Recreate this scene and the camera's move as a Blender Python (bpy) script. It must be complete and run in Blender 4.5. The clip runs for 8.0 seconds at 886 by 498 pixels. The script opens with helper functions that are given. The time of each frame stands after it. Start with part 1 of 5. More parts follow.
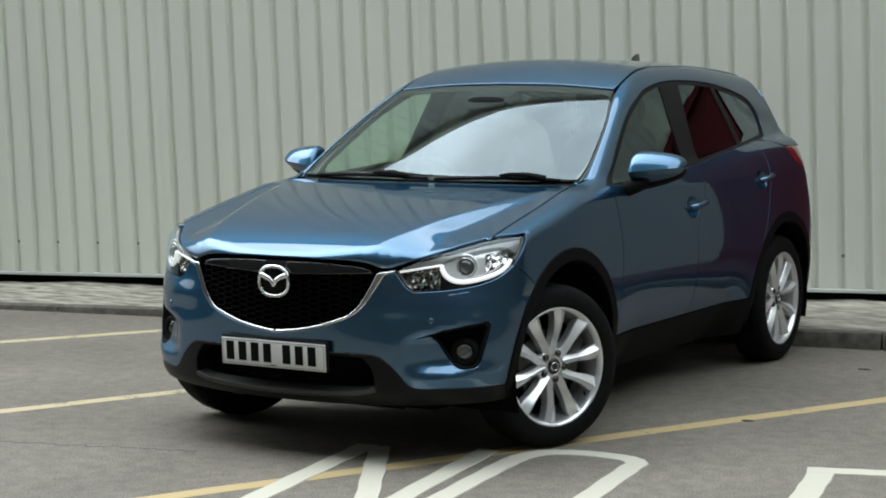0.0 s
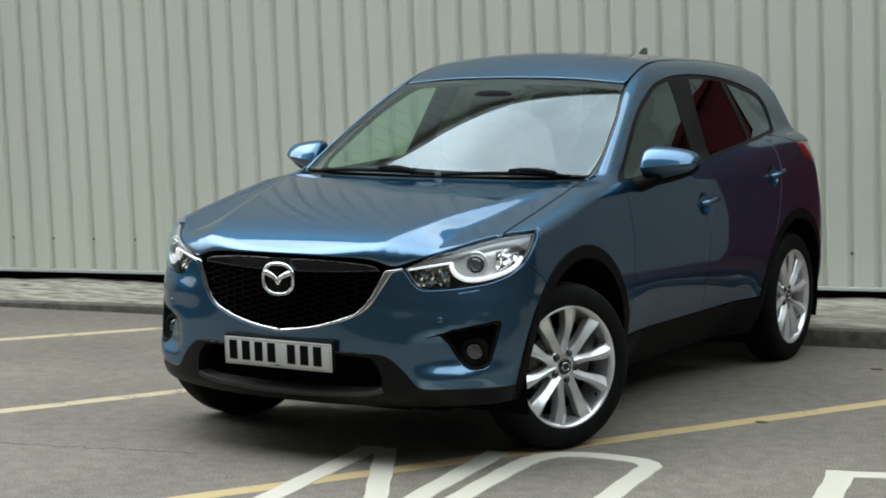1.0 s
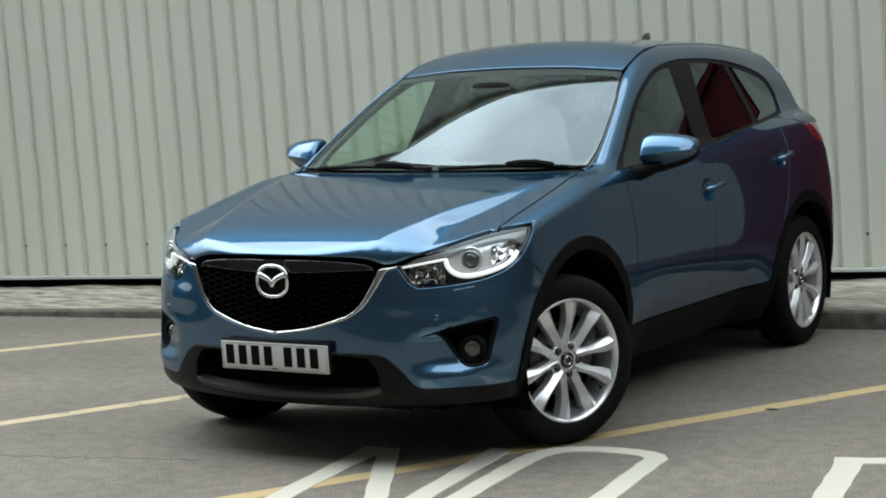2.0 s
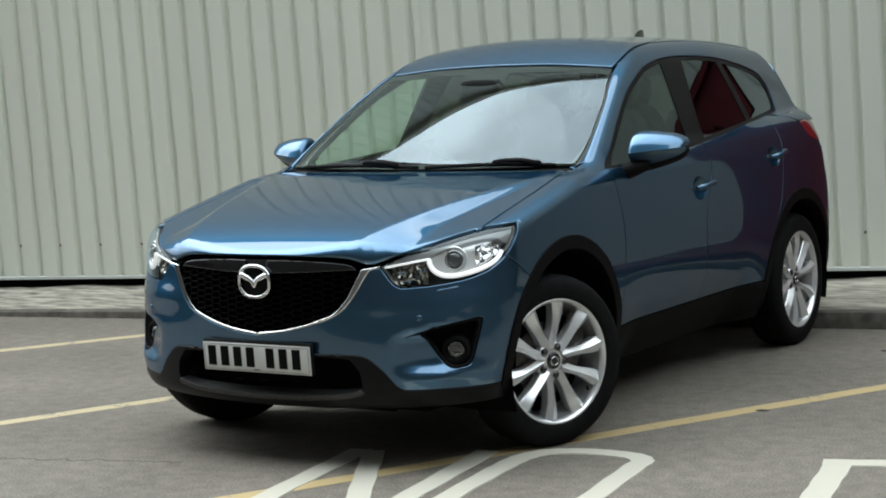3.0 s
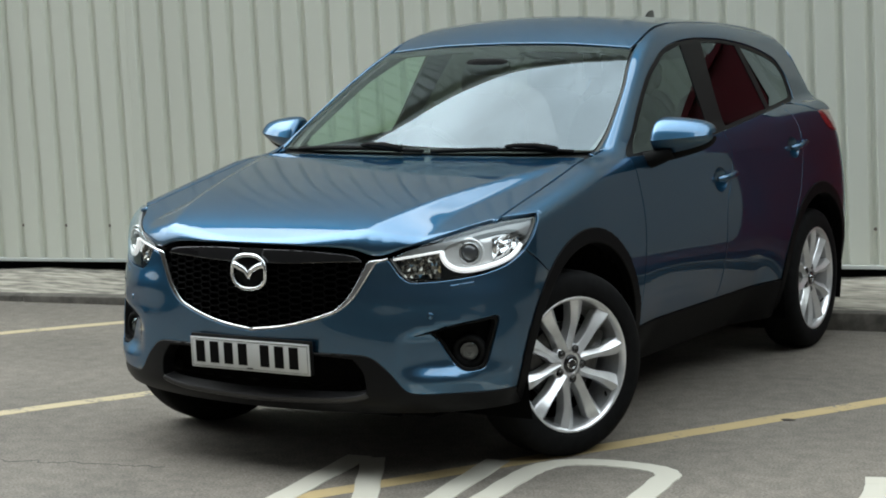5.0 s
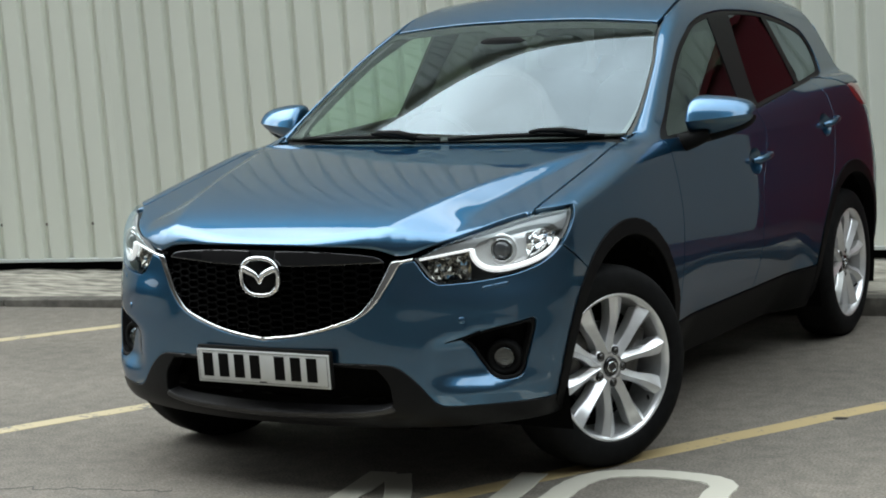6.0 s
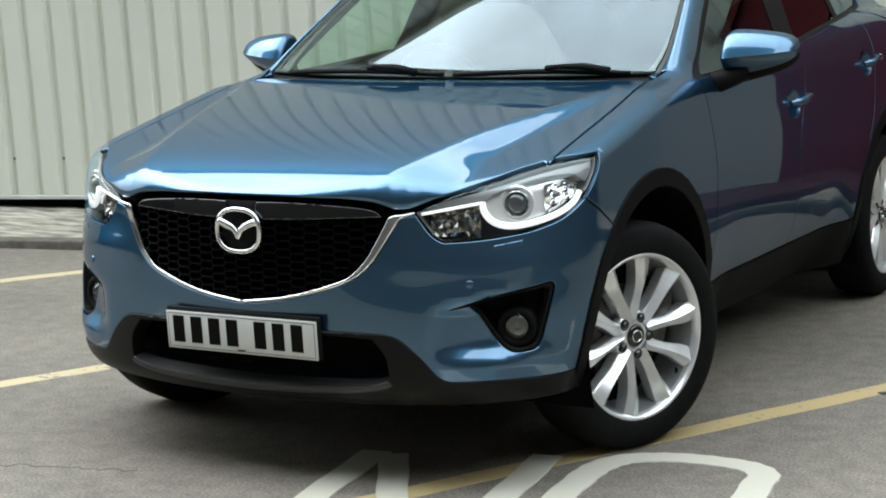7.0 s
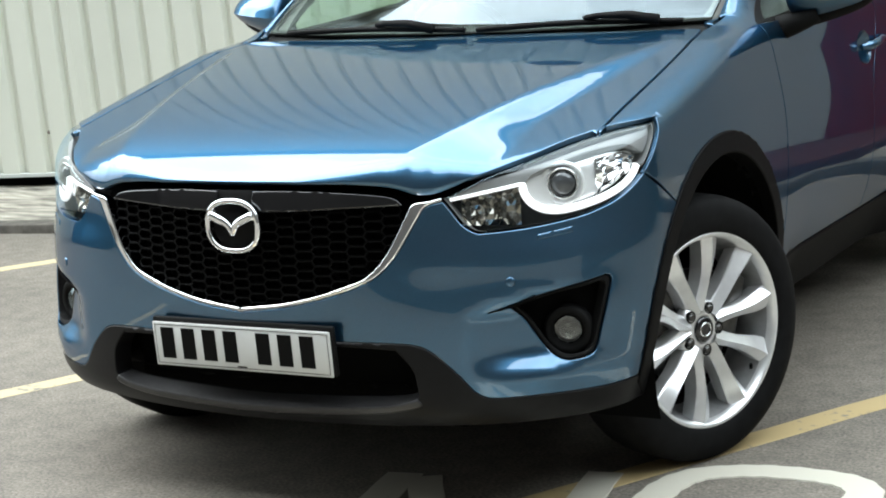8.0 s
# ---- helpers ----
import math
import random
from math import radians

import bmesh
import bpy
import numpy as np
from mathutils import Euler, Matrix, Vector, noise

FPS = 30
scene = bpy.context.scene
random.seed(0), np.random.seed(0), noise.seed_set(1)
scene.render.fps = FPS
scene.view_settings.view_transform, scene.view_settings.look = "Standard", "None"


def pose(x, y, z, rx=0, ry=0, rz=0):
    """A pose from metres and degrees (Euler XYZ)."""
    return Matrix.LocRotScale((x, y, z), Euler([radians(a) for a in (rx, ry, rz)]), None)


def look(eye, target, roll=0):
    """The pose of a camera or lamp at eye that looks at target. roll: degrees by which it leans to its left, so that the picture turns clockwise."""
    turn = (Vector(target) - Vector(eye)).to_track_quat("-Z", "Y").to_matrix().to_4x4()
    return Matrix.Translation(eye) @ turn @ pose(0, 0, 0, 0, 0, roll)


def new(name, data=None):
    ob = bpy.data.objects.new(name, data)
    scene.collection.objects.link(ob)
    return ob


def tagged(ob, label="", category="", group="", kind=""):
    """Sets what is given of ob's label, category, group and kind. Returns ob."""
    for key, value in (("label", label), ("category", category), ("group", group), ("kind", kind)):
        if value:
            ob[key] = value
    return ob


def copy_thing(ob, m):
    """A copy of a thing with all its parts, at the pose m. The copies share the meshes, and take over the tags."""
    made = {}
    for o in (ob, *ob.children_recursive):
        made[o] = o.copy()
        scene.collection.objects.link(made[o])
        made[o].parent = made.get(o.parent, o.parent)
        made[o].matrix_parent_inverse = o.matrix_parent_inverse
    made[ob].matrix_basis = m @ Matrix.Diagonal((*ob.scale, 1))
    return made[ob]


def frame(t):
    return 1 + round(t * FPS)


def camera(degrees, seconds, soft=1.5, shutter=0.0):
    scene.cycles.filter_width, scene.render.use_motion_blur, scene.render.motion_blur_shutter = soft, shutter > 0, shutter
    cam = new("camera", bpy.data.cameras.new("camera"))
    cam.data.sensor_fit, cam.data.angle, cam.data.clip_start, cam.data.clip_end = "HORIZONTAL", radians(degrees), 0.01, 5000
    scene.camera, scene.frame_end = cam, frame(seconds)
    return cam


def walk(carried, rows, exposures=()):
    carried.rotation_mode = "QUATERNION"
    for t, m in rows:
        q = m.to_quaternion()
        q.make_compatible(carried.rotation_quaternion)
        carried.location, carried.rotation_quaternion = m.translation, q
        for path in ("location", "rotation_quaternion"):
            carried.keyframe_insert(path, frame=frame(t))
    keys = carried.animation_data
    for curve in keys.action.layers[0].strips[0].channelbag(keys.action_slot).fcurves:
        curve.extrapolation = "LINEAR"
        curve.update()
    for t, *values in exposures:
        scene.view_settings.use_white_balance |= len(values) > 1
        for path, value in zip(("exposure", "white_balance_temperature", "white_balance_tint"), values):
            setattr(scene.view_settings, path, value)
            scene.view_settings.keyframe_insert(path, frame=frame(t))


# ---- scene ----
cam = camera(27.6, 8.0, soft=1.9)
EXPOSURE = -0.34
PATH = [
    (0, (4.37, -6.705, 1.555), (3.342, -5.0, 1.368), -0.4),
    (0.5, (4.263, -6.626, 1.541), (3.241, -4.917, 1.353), -1.0),
    (1, (4.216, -6.581, 1.541), (3.196, -4.872, 1.35), -0.3),
    (1.5, (4.252, -6.499, 1.548), (3.216, -4.8, 1.349), -1.8),
    (3, (4.346, -6.278, 1.535), (3.281, -4.597, 1.335), -2.5),
    (3.5, (4.262, -6.26, 1.534), (3.209, -4.571, 1.333), -2.0),
    (4, (4.1, -6.226, 1.533), (3.065, -4.526, 1.329), -3.2),
    (5.5, (3.669, -5.711, 1.498), (2.656, -4.001, 1.275), -0.5),
    (6, (3.414, -5.526, 1.503), (2.423, -3.805, 1.264), -2.6),
    (6.5, (3.225, -5.219, 1.461), (2.238, -3.498, 1.209), -1.4),
    (7, (3.001, -4.912, 1.474), (2.026, -3.194, 1.16), -1.8),
    (7.5, (2.761, -4.602, 1.481), (1.798, -2.888, 1.115), -1.7),
    (8, (2.556, -4.236, 1.451), (1.575, -2.533, 1.081), -4.0),
]
walk(cam, [(t, look(eye, target, roll)) for t, eye, target, roll in PATH], exposures=[(0, EXPOSURE, 6650, 7), (5, EXPOSURE, 6650, 7), (6, EXPOSURE + 0.1, 6650, 7), (6.5, EXPOSURE + 0.30, 6650, 7), (7, EXPOSURE + 0.38, 6650, 7), (7.5, EXPOSURE + 0.59, 6650, 7), (8, EXPOSURE + 0.80, 6650, 7)])

# ---- sky and light: a bright overcast day ----
SUN_AT = (-0.62, -0.04, 0.783)
world = bpy.data.worlds.new("overcast_sky")
scene.world = world
world.use_nodes = True
wn, wl = world.node_tree.nodes, world.node_tree.links
sky = wn.new("ShaderNodeTexSky")
sky.sky_type, sky.sun_disc, sky.sun_elevation, sky.sun_rotation = "NISHITA", False, radians(51), radians(-94)
sky.air_density, sky.dust_density = 1.0, 5.0
where, veil, shade, cover = wn.new("ShaderNodeTexCoord"), wn.new("ShaderNodeTexNoise"), wn.new("ShaderNodeMapRange"), wn.new("ShaderNodeMix")
veil.inputs["Scale"].default_value, veil.inputs["Detail"].default_value = 6.0, 5
wl.new(where.outputs["Generated"], veil.inputs["Vector"])
shade.inputs["From Min"].default_value, shade.inputs["From Max"].default_value = 0.36, 0.64
shade.inputs["To Min"].default_value, shade.inputs["To Max"].default_value = 29, 44
wl.new(veil.outputs["Fac"], shade.inputs["Value"])
cover.data_type = "RGBA"
cover.inputs["Factor"].default_value = 0.85
wl.new(sky.outputs[0], cover.inputs["A"])
# the cloud's own colour, a little cool
hue = wn.new("ShaderNodeVectorMath")
hue.operation = "SCALE"
hue.inputs[0].default_value = (0.905, 1.0, 1.085)
wl.new(shade.outputs[0], hue.inputs["Scale"])
wl.new(hue.outputs[0], cover.inputs["B"])
# brighter overhead than at the horizon, as under cloud
split, lift, glow = wn.new("ShaderNodeSeparateXYZ"), wn.new("ShaderNodeMapRange"), wn.new("ShaderNodeVectorMath")
wl.new(where.outputs["Generated"], split.inputs[0])
lift.inputs["From Max"].default_value = 0.62
lift.inputs["To Min"].default_value, lift.inputs["To Max"].default_value = 0.20, 0.98
wl.new(split.outputs["Z"], lift.inputs["Value"])
glow.operation = "SCALE"
wl.new(cover.outputs["Result"], glow.inputs[0])
# and brightest round the sun behind the cloud
toward, near, power, both_lit = wn.new("ShaderNodeVectorMath"), wn.new("ShaderNodeMath"), wn.new("ShaderNodeMath"), wn.new("ShaderNodeMath")
toward.operation, near.operation, power.operation, both_lit.operation = "DOT_PRODUCT", "MAXIMUM", "POWER", "MULTIPLY_ADD"
toward.inputs[1].default_value = SUN_AT
wl.new(where.outputs["Generated"], toward.inputs[0])
wl.new(toward.outputs["Value"], near.inputs[0])
near.inputs[1].default_value = 0.0
wl.new(near.outputs[0], power.inputs[0])
power.inputs[1].default_value = 4.0
wl.new(power.outputs[0], both_lit.inputs[0])
both_lit.inputs[1].default_value = 0.85
wl.new(lift.outputs[0], both_lit.inputs[2])
wl.new(both_lit.outputs[0], glow.inputs["Scale"])
wl.new(glow.outputs[0], wn["Background"].inputs[0])
wn["Background"].inputs[1].default_value = 0.108
sun = new("sun", bpy.data.lights.new("sun", "SUN"))
sun.data.energy, sun.data.angle, sun.data.color = 0.5, radians(56), (1.0, 0.97, 0.92)
sun.matrix_world = look(tuple(10 * c for c in SUN_AT), (0, 0, 0))


# ---- materials ----
def material(name, colour, rough=0.5, metal=0.0, **more):
    m = bpy.data.materials.new(name)
    m.use_nodes = True
    b = m.node_tree.nodes["Principled BSDF"]
    b.inputs["Base Color"].default_value = (*colour, 1)
    b.inputs["Roughness"].default_value = rough
    b.inputs["Metallic"].default_value = metal
    for key, value in more.items():
        b.inputs[key.replace("_", " ")].default_value = value
    return m


def nodes(m):
    return m.node_tree.nodes, m.node_tree.links, m.node_tree.nodes["Principled BSDF"]


def grain(m, amounts, scale, detail=4, bump=0.0, distance=0.002, coords="Object", rough=None, stretch=(1, 1, 1)):
    """Breaks a material's colour up by noise between two shades, with a fine relief."""
    n, l, b = nodes(m)
    tc, mp, nz = n.new("ShaderNodeTexCoord"), n.new("ShaderNodeMapping"), n.new("ShaderNodeTexNoise")
    mp.inputs["Scale"].default_value = stretch
    nz.inputs["Scale"].default_value, nz.inputs["Detail"].default_value = scale, detail
    l.new(tc.outputs[coords], mp.inputs[0])
    l.new(mp.outputs[0], nz.inputs["Vector"])
    mix = n.new("ShaderNodeMix")
    mix.data_type = "RGBA"
    base = b.inputs["Base Color"].default_value[:3]
    mix.inputs["A"].default_value = (*[c * amounts[0] for c in base], 1)
    mix.inputs["B"].default_value = (*[c * amounts[1] for c in base], 1)
    rampn = n.new("ShaderNodeMapRange")
    rampn.inputs["From Min"].default_value, rampn.inputs["From Max"].default_value = 0.3, 0.7
    l.new(nz.outputs["Fac"], rampn.inputs["Value"])
    l.new(rampn.outputs[0], mix.inputs["Factor"])
    l.new(mix.outputs["Result"], b.inputs["Base Color"])
    if rough:
        rr = n.new("ShaderNodeMapRange")
        rr.inputs["To Min"].default_value, rr.inputs["To Max"].default_value = rough
        l.new(nz.outputs["Fac"], rr.inputs["Value"])
        l.new(rr.outputs[0], b.inputs["Roughness"])
    if bump:
        bp = n.new("ShaderNodeBump")
        bp.inputs["Strength"].default_value, bp.inputs["Distance"].default_value = bump, distance
        l.new(nz.outputs["Fac"], bp.inputs["Height"])
        l.new(bp.outputs[0], b.inputs["Normal"])
    return m


def pane(name, tint, rough=0.0, facing=0.08):
    """Thin glass: what it lets through is tinted, and it mirrors more the flatter one looks along it."""
    m = bpy.data.materials.new(name)
    m.use_nodes = True
    n, l = m.node_tree.nodes, m.node_tree.links
    n.remove(n["Principled BSDF"])
    t, g, w, p, r, mix = n.new("ShaderNodeBsdfTransparent"), n.new("ShaderNodeBsdfGlossy"), n.new("ShaderNodeLayerWeight"), n.new("ShaderNodeMath"), n.new("ShaderNodeMapRange"), n.new("ShaderNodeMixShader")
    t.inputs[0].default_value = (*tint, 1)
    g.inputs["Color"].default_value = (0.79, 0.93, 1.0, 1)
    g.inputs["Roughness"].default_value = rough
    w.inputs["Blend"].default_value = 0.5
    p.operation = "POWER"
    p.inputs[1].default_value = 4.2
    r.inputs["To Min"].default_value = facing
    l.new(w.outputs["Facing"], p.inputs[0])
    l.new(p.outputs[0], r.inputs["Value"])
    l.new(r.outputs[0], mix.inputs[0])
    l.new(t.outputs[0], mix.inputs[1])
    l.new(g.outputs[0], mix.inputs[2])
    l.new(mix.outputs[0], n["Material Output"].inputs["Surface"])
    return m


PAINT = grain(material("blue_metallic_paint", (0.038, 0.119, 0.214), 0.34, 1.0, Specular_Tint=(0.20, 0.30, 0.42, 1), Coat_Weight=1.0, Coat_Roughness=0.012, Coat_IOR=1.70), (0.85, 1.15), 900, 1)
BLACK = grain(material("black_grained_plastic", (0.0032, 0.0032, 0.0036), 0.55, 0, Specular_IOR_Level=0.08), (0.7, 1.3), 60, 6, 0.25, 0.0008)
GLOSS = material("black_gloss_plastic", (0.006, 0.006, 0.007), 0.08, 0, Coat_Weight=0.5)
DARK = material("black_matt_plastic", (0.004, 0.004, 0.004), 0.7, 0, Specular_IOR_Level=0.15)
BUMPER = grain(material("black_satin_bumper_plastic", (0.005, 0.005, 0.0056), 0.42, 0, Specular_IOR_Level=0.16), (0.8, 1.2), 60, 6, 0.2, 0.0006)
GRILLE = material("black_grille_plastic", (0.0012, 0.0012, 0.0013), 0.5, 0, Specular_IOR_Level=0.07)
# near-black of undersides; also stands in for shade in gaps and recesses
VOID = material("black_underside_and_shade", (0.003, 0.003, 0.003), 0.9, 0, Specular_IOR_Level=0.05)
TRIM = grain(material("dark_grey_plastic", (0.024, 0.023, 0.024), 0.38), (0.8, 1.2), 80, 4, 0.2, 0.0006)
CHROME = material("chrome", (0.86, 0.87, 0.88), 0.07, 1.0)
SATIN = material("satin_silver", (0.74, 0.75, 0.76), 0.24, 0.85)
ALLOY = grain(material("silver_alloy_paint", (0.84, 0.845, 0.85), 0.30, 0.7, Coat_Weight=0.6, Coat_Roughness=0.05), (0.92, 1.05), 25, 4)
BARREL = grain(material("grey_wheel_barrel", (0.50, 0.505, 0.51), 0.38, 0.7), (0.8, 1.1), 30, 4)
STEEL = grain(material("brake_steel", (0.10, 0.098, 0.095), 0.4, 1.0), (0.7, 1.2), 40, 4)
RUBBER = grain(material("tyre_rubber", (0.006, 0.006, 0.0062), 0.75, 0, Specular_IOR_Level=0.1), (0.75, 1.35), 30, 6, 0.15, 0.001)
GLASS = pane("green_tinted_glass", (0.87, 0.985, 0.90), 0.0, 0.085)
PRIVACY = pane("dark_privacy_glass", (0.07, 0.08, 0.07), 0.0, 0.035)
DOORGLASS = pane("green_tinted_door_glass", (0.60, 0.76, 0.63), 0.0, 0.045)
SURROUND = material("satin_black_pillar_trim", (0.006, 0.006, 0.0065), 0.45, 0, Specular_IOR_Level=0.1)
CLEAR = pane("clear_lens_plastic", (0.96, 0.97, 0.97), 0.0, 0.05)
FROST = material("lit_white_light_guide", (0.92, 0.93, 0.94), 0.2, 0.0, Coat_Weight=1.0, Emission_Color=(0.96, 0.98, 1.0, 1), Emission_Strength=0.9)
BROW = material("pale_grey_lamp_trim", (0.26, 0.265, 0.265), 0.4, 0.2)
SMOKED = material("smoked_chrome", (0.30, 0.29, 0.26), 0.12, 1.0)
FOGBOWL = material("fog_lamp_silver", (0.11, 0.11, 0.108), 0.12, 1.0)
BRIGHT = material("bright_lamp_reflector", (0.94, 0.95, 0.95), 0.22, 0.4)
LENS = material("grey_projector_glass", (0.07, 0.074, 0.08), 0.05, 0.3, Coat_Weight=1.0)
REDLENS = material("red_lamp_lens", (0.16, 0.007, 0.010), 0.08, 0, Coat_Weight=1.0)
PLATE = grain(material("white_reflective_plate", (0.60, 0.61, 0.60), 0.38), (0.95, 1.04), 14, 4)
INK = material("black_ink", (0.002, 0.002, 0.002), 0.6, 0, Specular_IOR_Level=0.1)
FABRIC = grain(material("black_seat_cloth", (0.018, 0.018, 0.019), 0.9, 0, Specular_IOR_Level=0.2), (0.6, 1.5), 220, 3, 0.3, 0.001)
PALE_LINING = grain(material("pale_grey_pillar_lining", (0.16, 0.157, 0.15), 0.9), (0.92, 1.06), 120, 3)
LINING = grain(material("grey_headliner", (0.10, 0.098, 0.094), 0.95), (0.9, 1.1), 160, 3)
# ---- the car's body as one smooth solid ----
# x to the car's left, y to its rear, z up; the origin is on the ground below the front axle


def spline(xs, ys):
    """A natural cubic spline through a few stations, straight beyond its ends."""
    xs, ys = np.array(xs, float), np.array(ys, float)
    n, h = len(xs), np.diff(xs)
    m, r = np.eye(n), np.zeros(n)
    for i in range(1, n - 1):
        m[i, i - 1:i + 2] = h[i - 1], 2 * (h[i - 1] + h[i]), h[i]
        r[i] = 6 * ((ys[i + 1] - ys[i]) / h[i] - (ys[i] - ys[i - 1]) / h[i - 1])
    c = np.linalg.solve(m, r)

    def at(x):
        x = np.asarray(x, float)
        i = np.clip(np.searchsorted(xs, x) - 1, 0, n - 2)
        a, b, k = xs[i + 1] - np.clip(x, xs[0], xs[-1]), np.clip(x, xs[0], xs[-1]) - xs[i], h[i]
        v = (c[i] * a ** 3 + c[i + 1] * b ** 3) / (6 * k) + (ys[i] / k - c[i] * k / 6) * a + (ys[i + 1] / k - c[i + 1] * k / 6) * b
        d0 = (ys[1] - ys[0]) / h[0] - h[0] * c[1] / 6
        d1 = (ys[-1] - ys[-2]) / h[-1] + h[-1] * c[-2] / 6
        return v + np.minimum(x - xs[0], 0) * d0 + np.maximum(x - xs[-1], 0) * d1
    return at


def smax(a, b, k):
    h = np.clip(0.5 + 0.5 * (a - b) / k, 0, 1)
    return b + (a - b) * h + k * h * (1 - h)


def smin(a, b, k):
    return -smax(-a, -b, k)


def ramp(a, b, v):
    t = np.clip((v - a) / (b - a), 0, 1)
    return t * t * t * (t * (6 * t - 15) + 10)


WIDTH = spline((-0.9, -0.5, -0.2, 0.1, 0.5, 1.3, 2.2, 2.7, 3.1, 3.45, 3.7), (0.80, 0.888, 0.903, 0.908, 0.90, 0.897, 0.902, 0.908, 0.885, 0.80, 0.70))
FLANK = spline((0.2, 0.35, 0.5, 0.7, 0.85, 0.95, 1.05, 1.15, 1.3), (-0.085, -0.032, -0.005, 0.004, -0.004, -0.016, -0.034, -0.075, -0.16))
NOSE = spline((0.15, 0.24, 0.285, 0.32, 0.36, 0.45, 0.6, 0.74, 0.84, 0.95), (0.22, 0.075, 0.022, 0.006, 0.001, 0.0, 0.0, 0.0, 0.012, 0.06))
HOOD = spline((-0.85, -0.7, -0.5, -0.2, 0.1, 0.4, 0.6), (0.806, 0.886, 0.953, 1.015, 1.06, 1.095, 1.11))
ROOF = spline((0.9, 1.2, 1.6, 2.0, 2.5, 3.0, 3.4), (1.525, 1.627, 1.656, 1.659, 1.645, 1.605, 1.54))
CABIN = spline((0.3, 0.7, 1.2, 1.8, 2.4, 2.8, 3.3), (0.80, 0.822, 0.84, 0.838, 0.812, 0.772, 0.73))
SCREEN = spline((1.0, 1.1, 1.25, 1.4, 1.45, 1.5, 1.6), (0.30, 0.455, 0.701, 0.957, 1.047, 1.146, 1.365))


def lower_body(x, y, z):
    x = np.abs(x)
    tuck = 0.45 * np.maximum(0.665 + 0.03 * (y - 1.2) - z, 0) ** 2 * ramp(0.48, 0.90, y) * (1 - ramp(1.85, 2.25, y))
    side = x - WIDTH(y) - FLANK(z) + tuck
    sweep = ramp(0.45, 0.80, z)
    face = -0.797 + 0.075 * x ** 2 + (0.122 + 0.095 * sweep) * (x ** 2 + 0.0009) ** 0.8 + (0.42 - 0.09 * sweep) * np.minimum(x, 1.1) ** 6 + NOSE(z) - y
    face = face - ramp(0.36, 0.56, x) * 0.009 * np.exp(-((z - 0.660) / 0.052) ** 2) - ramp(0.65, 0.76, x) * (0.011 * np.exp(-((z - 0.385) / 0.038) ** 2))
    scoop = ramp(0.54, 0.68, x) * (1 - ramp(0.73, 0.82, x)) * ramp(0.365, 0.440, z) * (1 - ramp(0.495, 0.56, z - 0.2 * (x - 0.6)))
    face = face + 0.038 * scoop
    tail = y - 3.41 + 0.12 * x ** 2 + 0.25 * np.maximum(0.45 - z, 0) + 0.28 * np.maximum(z - 1.0, 0)
    crease = 0.443 + 0.31 * (y + 0.64)
    tilt = 0.30 + 0.26 * ramp(-0.60, -0.25, y)
    wide = 0.046 / tilt * np.clip(1 - ((y + 0.60) / 0.85) ** 2, 0, 1)
    into = smax(x - crease, 0 * x, 0.014) - smax(x - crease - wide, 0 * x, 0.016)
    fall = 0.012 * (x / 0.75) ** 2 + tilt * into * ramp(-0.82, -0.60, y)
    top = z - HOOD(np.minimum(y, 0.6)) + fall * (1 - ramp(0.6, 1.0, y)) - 0.045 * np.maximum(y - 0.6, 0)
    f = smax(side, face, 0.07)
    f = smax(f, tail, 0.14)
    return smax(smax(f, top, 0.024 + 0.041 * ramp(-0.70, -0.42, y)), 0.19 - z, 0.03)


def cabin(x, y, z):
    x = np.abs(x)
    side = x - CABIN(y) + 0.437 * (z - 1.09) + 0.62 * np.maximum(1.045 - z, 0)
    front = (SCREEN(z) - 0.10 * (1 - (x / 0.66) ** 2) - y) * 0.55
    back = (y - 3.43 + 0.449 * (z - 1.15) + 0.15 * x ** 2) * 0.85
    top = z - ROOF(y) + 0.05 * (x / 0.6) ** 2
    f = smax(side, front, 0.035)
    f = smax(f, back, 0.12)
    return smax(smax(f, top, 0.086), 0.95 - z, 0.02)


def solid(p):
    x, y, z = p[..., 0], p[..., 1], p[..., 2]
    return smin(lower_body(x, y, z), cabin(x, y, z), 0.035)


def cast(start, way, reach=2.5, f=solid, steps=56):
    """The last point along each ray, from inside the solid, at which it is still inside."""
    start, way = np.atleast_2d(start).astype(float), np.atleast_2d(way).astype(float)
    way = way / np.linalg.norm(way, axis=1)[:, None]
    lo = np.zeros(len(start))
    hi = np.full(len(start), reach)
    done = np.zeros(len(start), bool)
    for i in range(1, steps + 1):
        d = reach * i / steps
        live = np.nonzero(~done)[0]
        if not len(live):
            break
        out = f(start[live] + d * way[live]) > 0
        hi[live[out]] = d
        lo[live[~out]] = d
        done[live[out]] = True
    for _ in range(18):
        mid = (lo + hi) / 2
        out = f(start + mid[:, None] * way) > 0
        hi, lo = np.where(out, mid, hi), np.where(out, lo, mid)
    return start + lo[:, None] * way


def slope(p, f=solid, e=1e-3):
    g = np.stack([f(p + e * np.eye(3)[i]) - f(p - e * np.eye(3)[i]) for i in range(3)], -1)
    return g / np.linalg.norm(g, axis=-1)[..., None]


# ---- mesh helpers ----
from mathutils import geometry


def part(name, data, mat, parent=None, label=""):
    """One mesh object from a bmesh or a finished mesh, under a thing or a part."""
    if isinstance(data, bmesh.types.BMesh):
        me = bpy.data.meshes.new(name)
        data.to_mesh(me)
        data.free()
        data = me
    if mat is not None and not data.materials:
        data.materials.append(mat)
    ob = new(name, data)
    ob.parent = parent
    return tagged(ob, label)


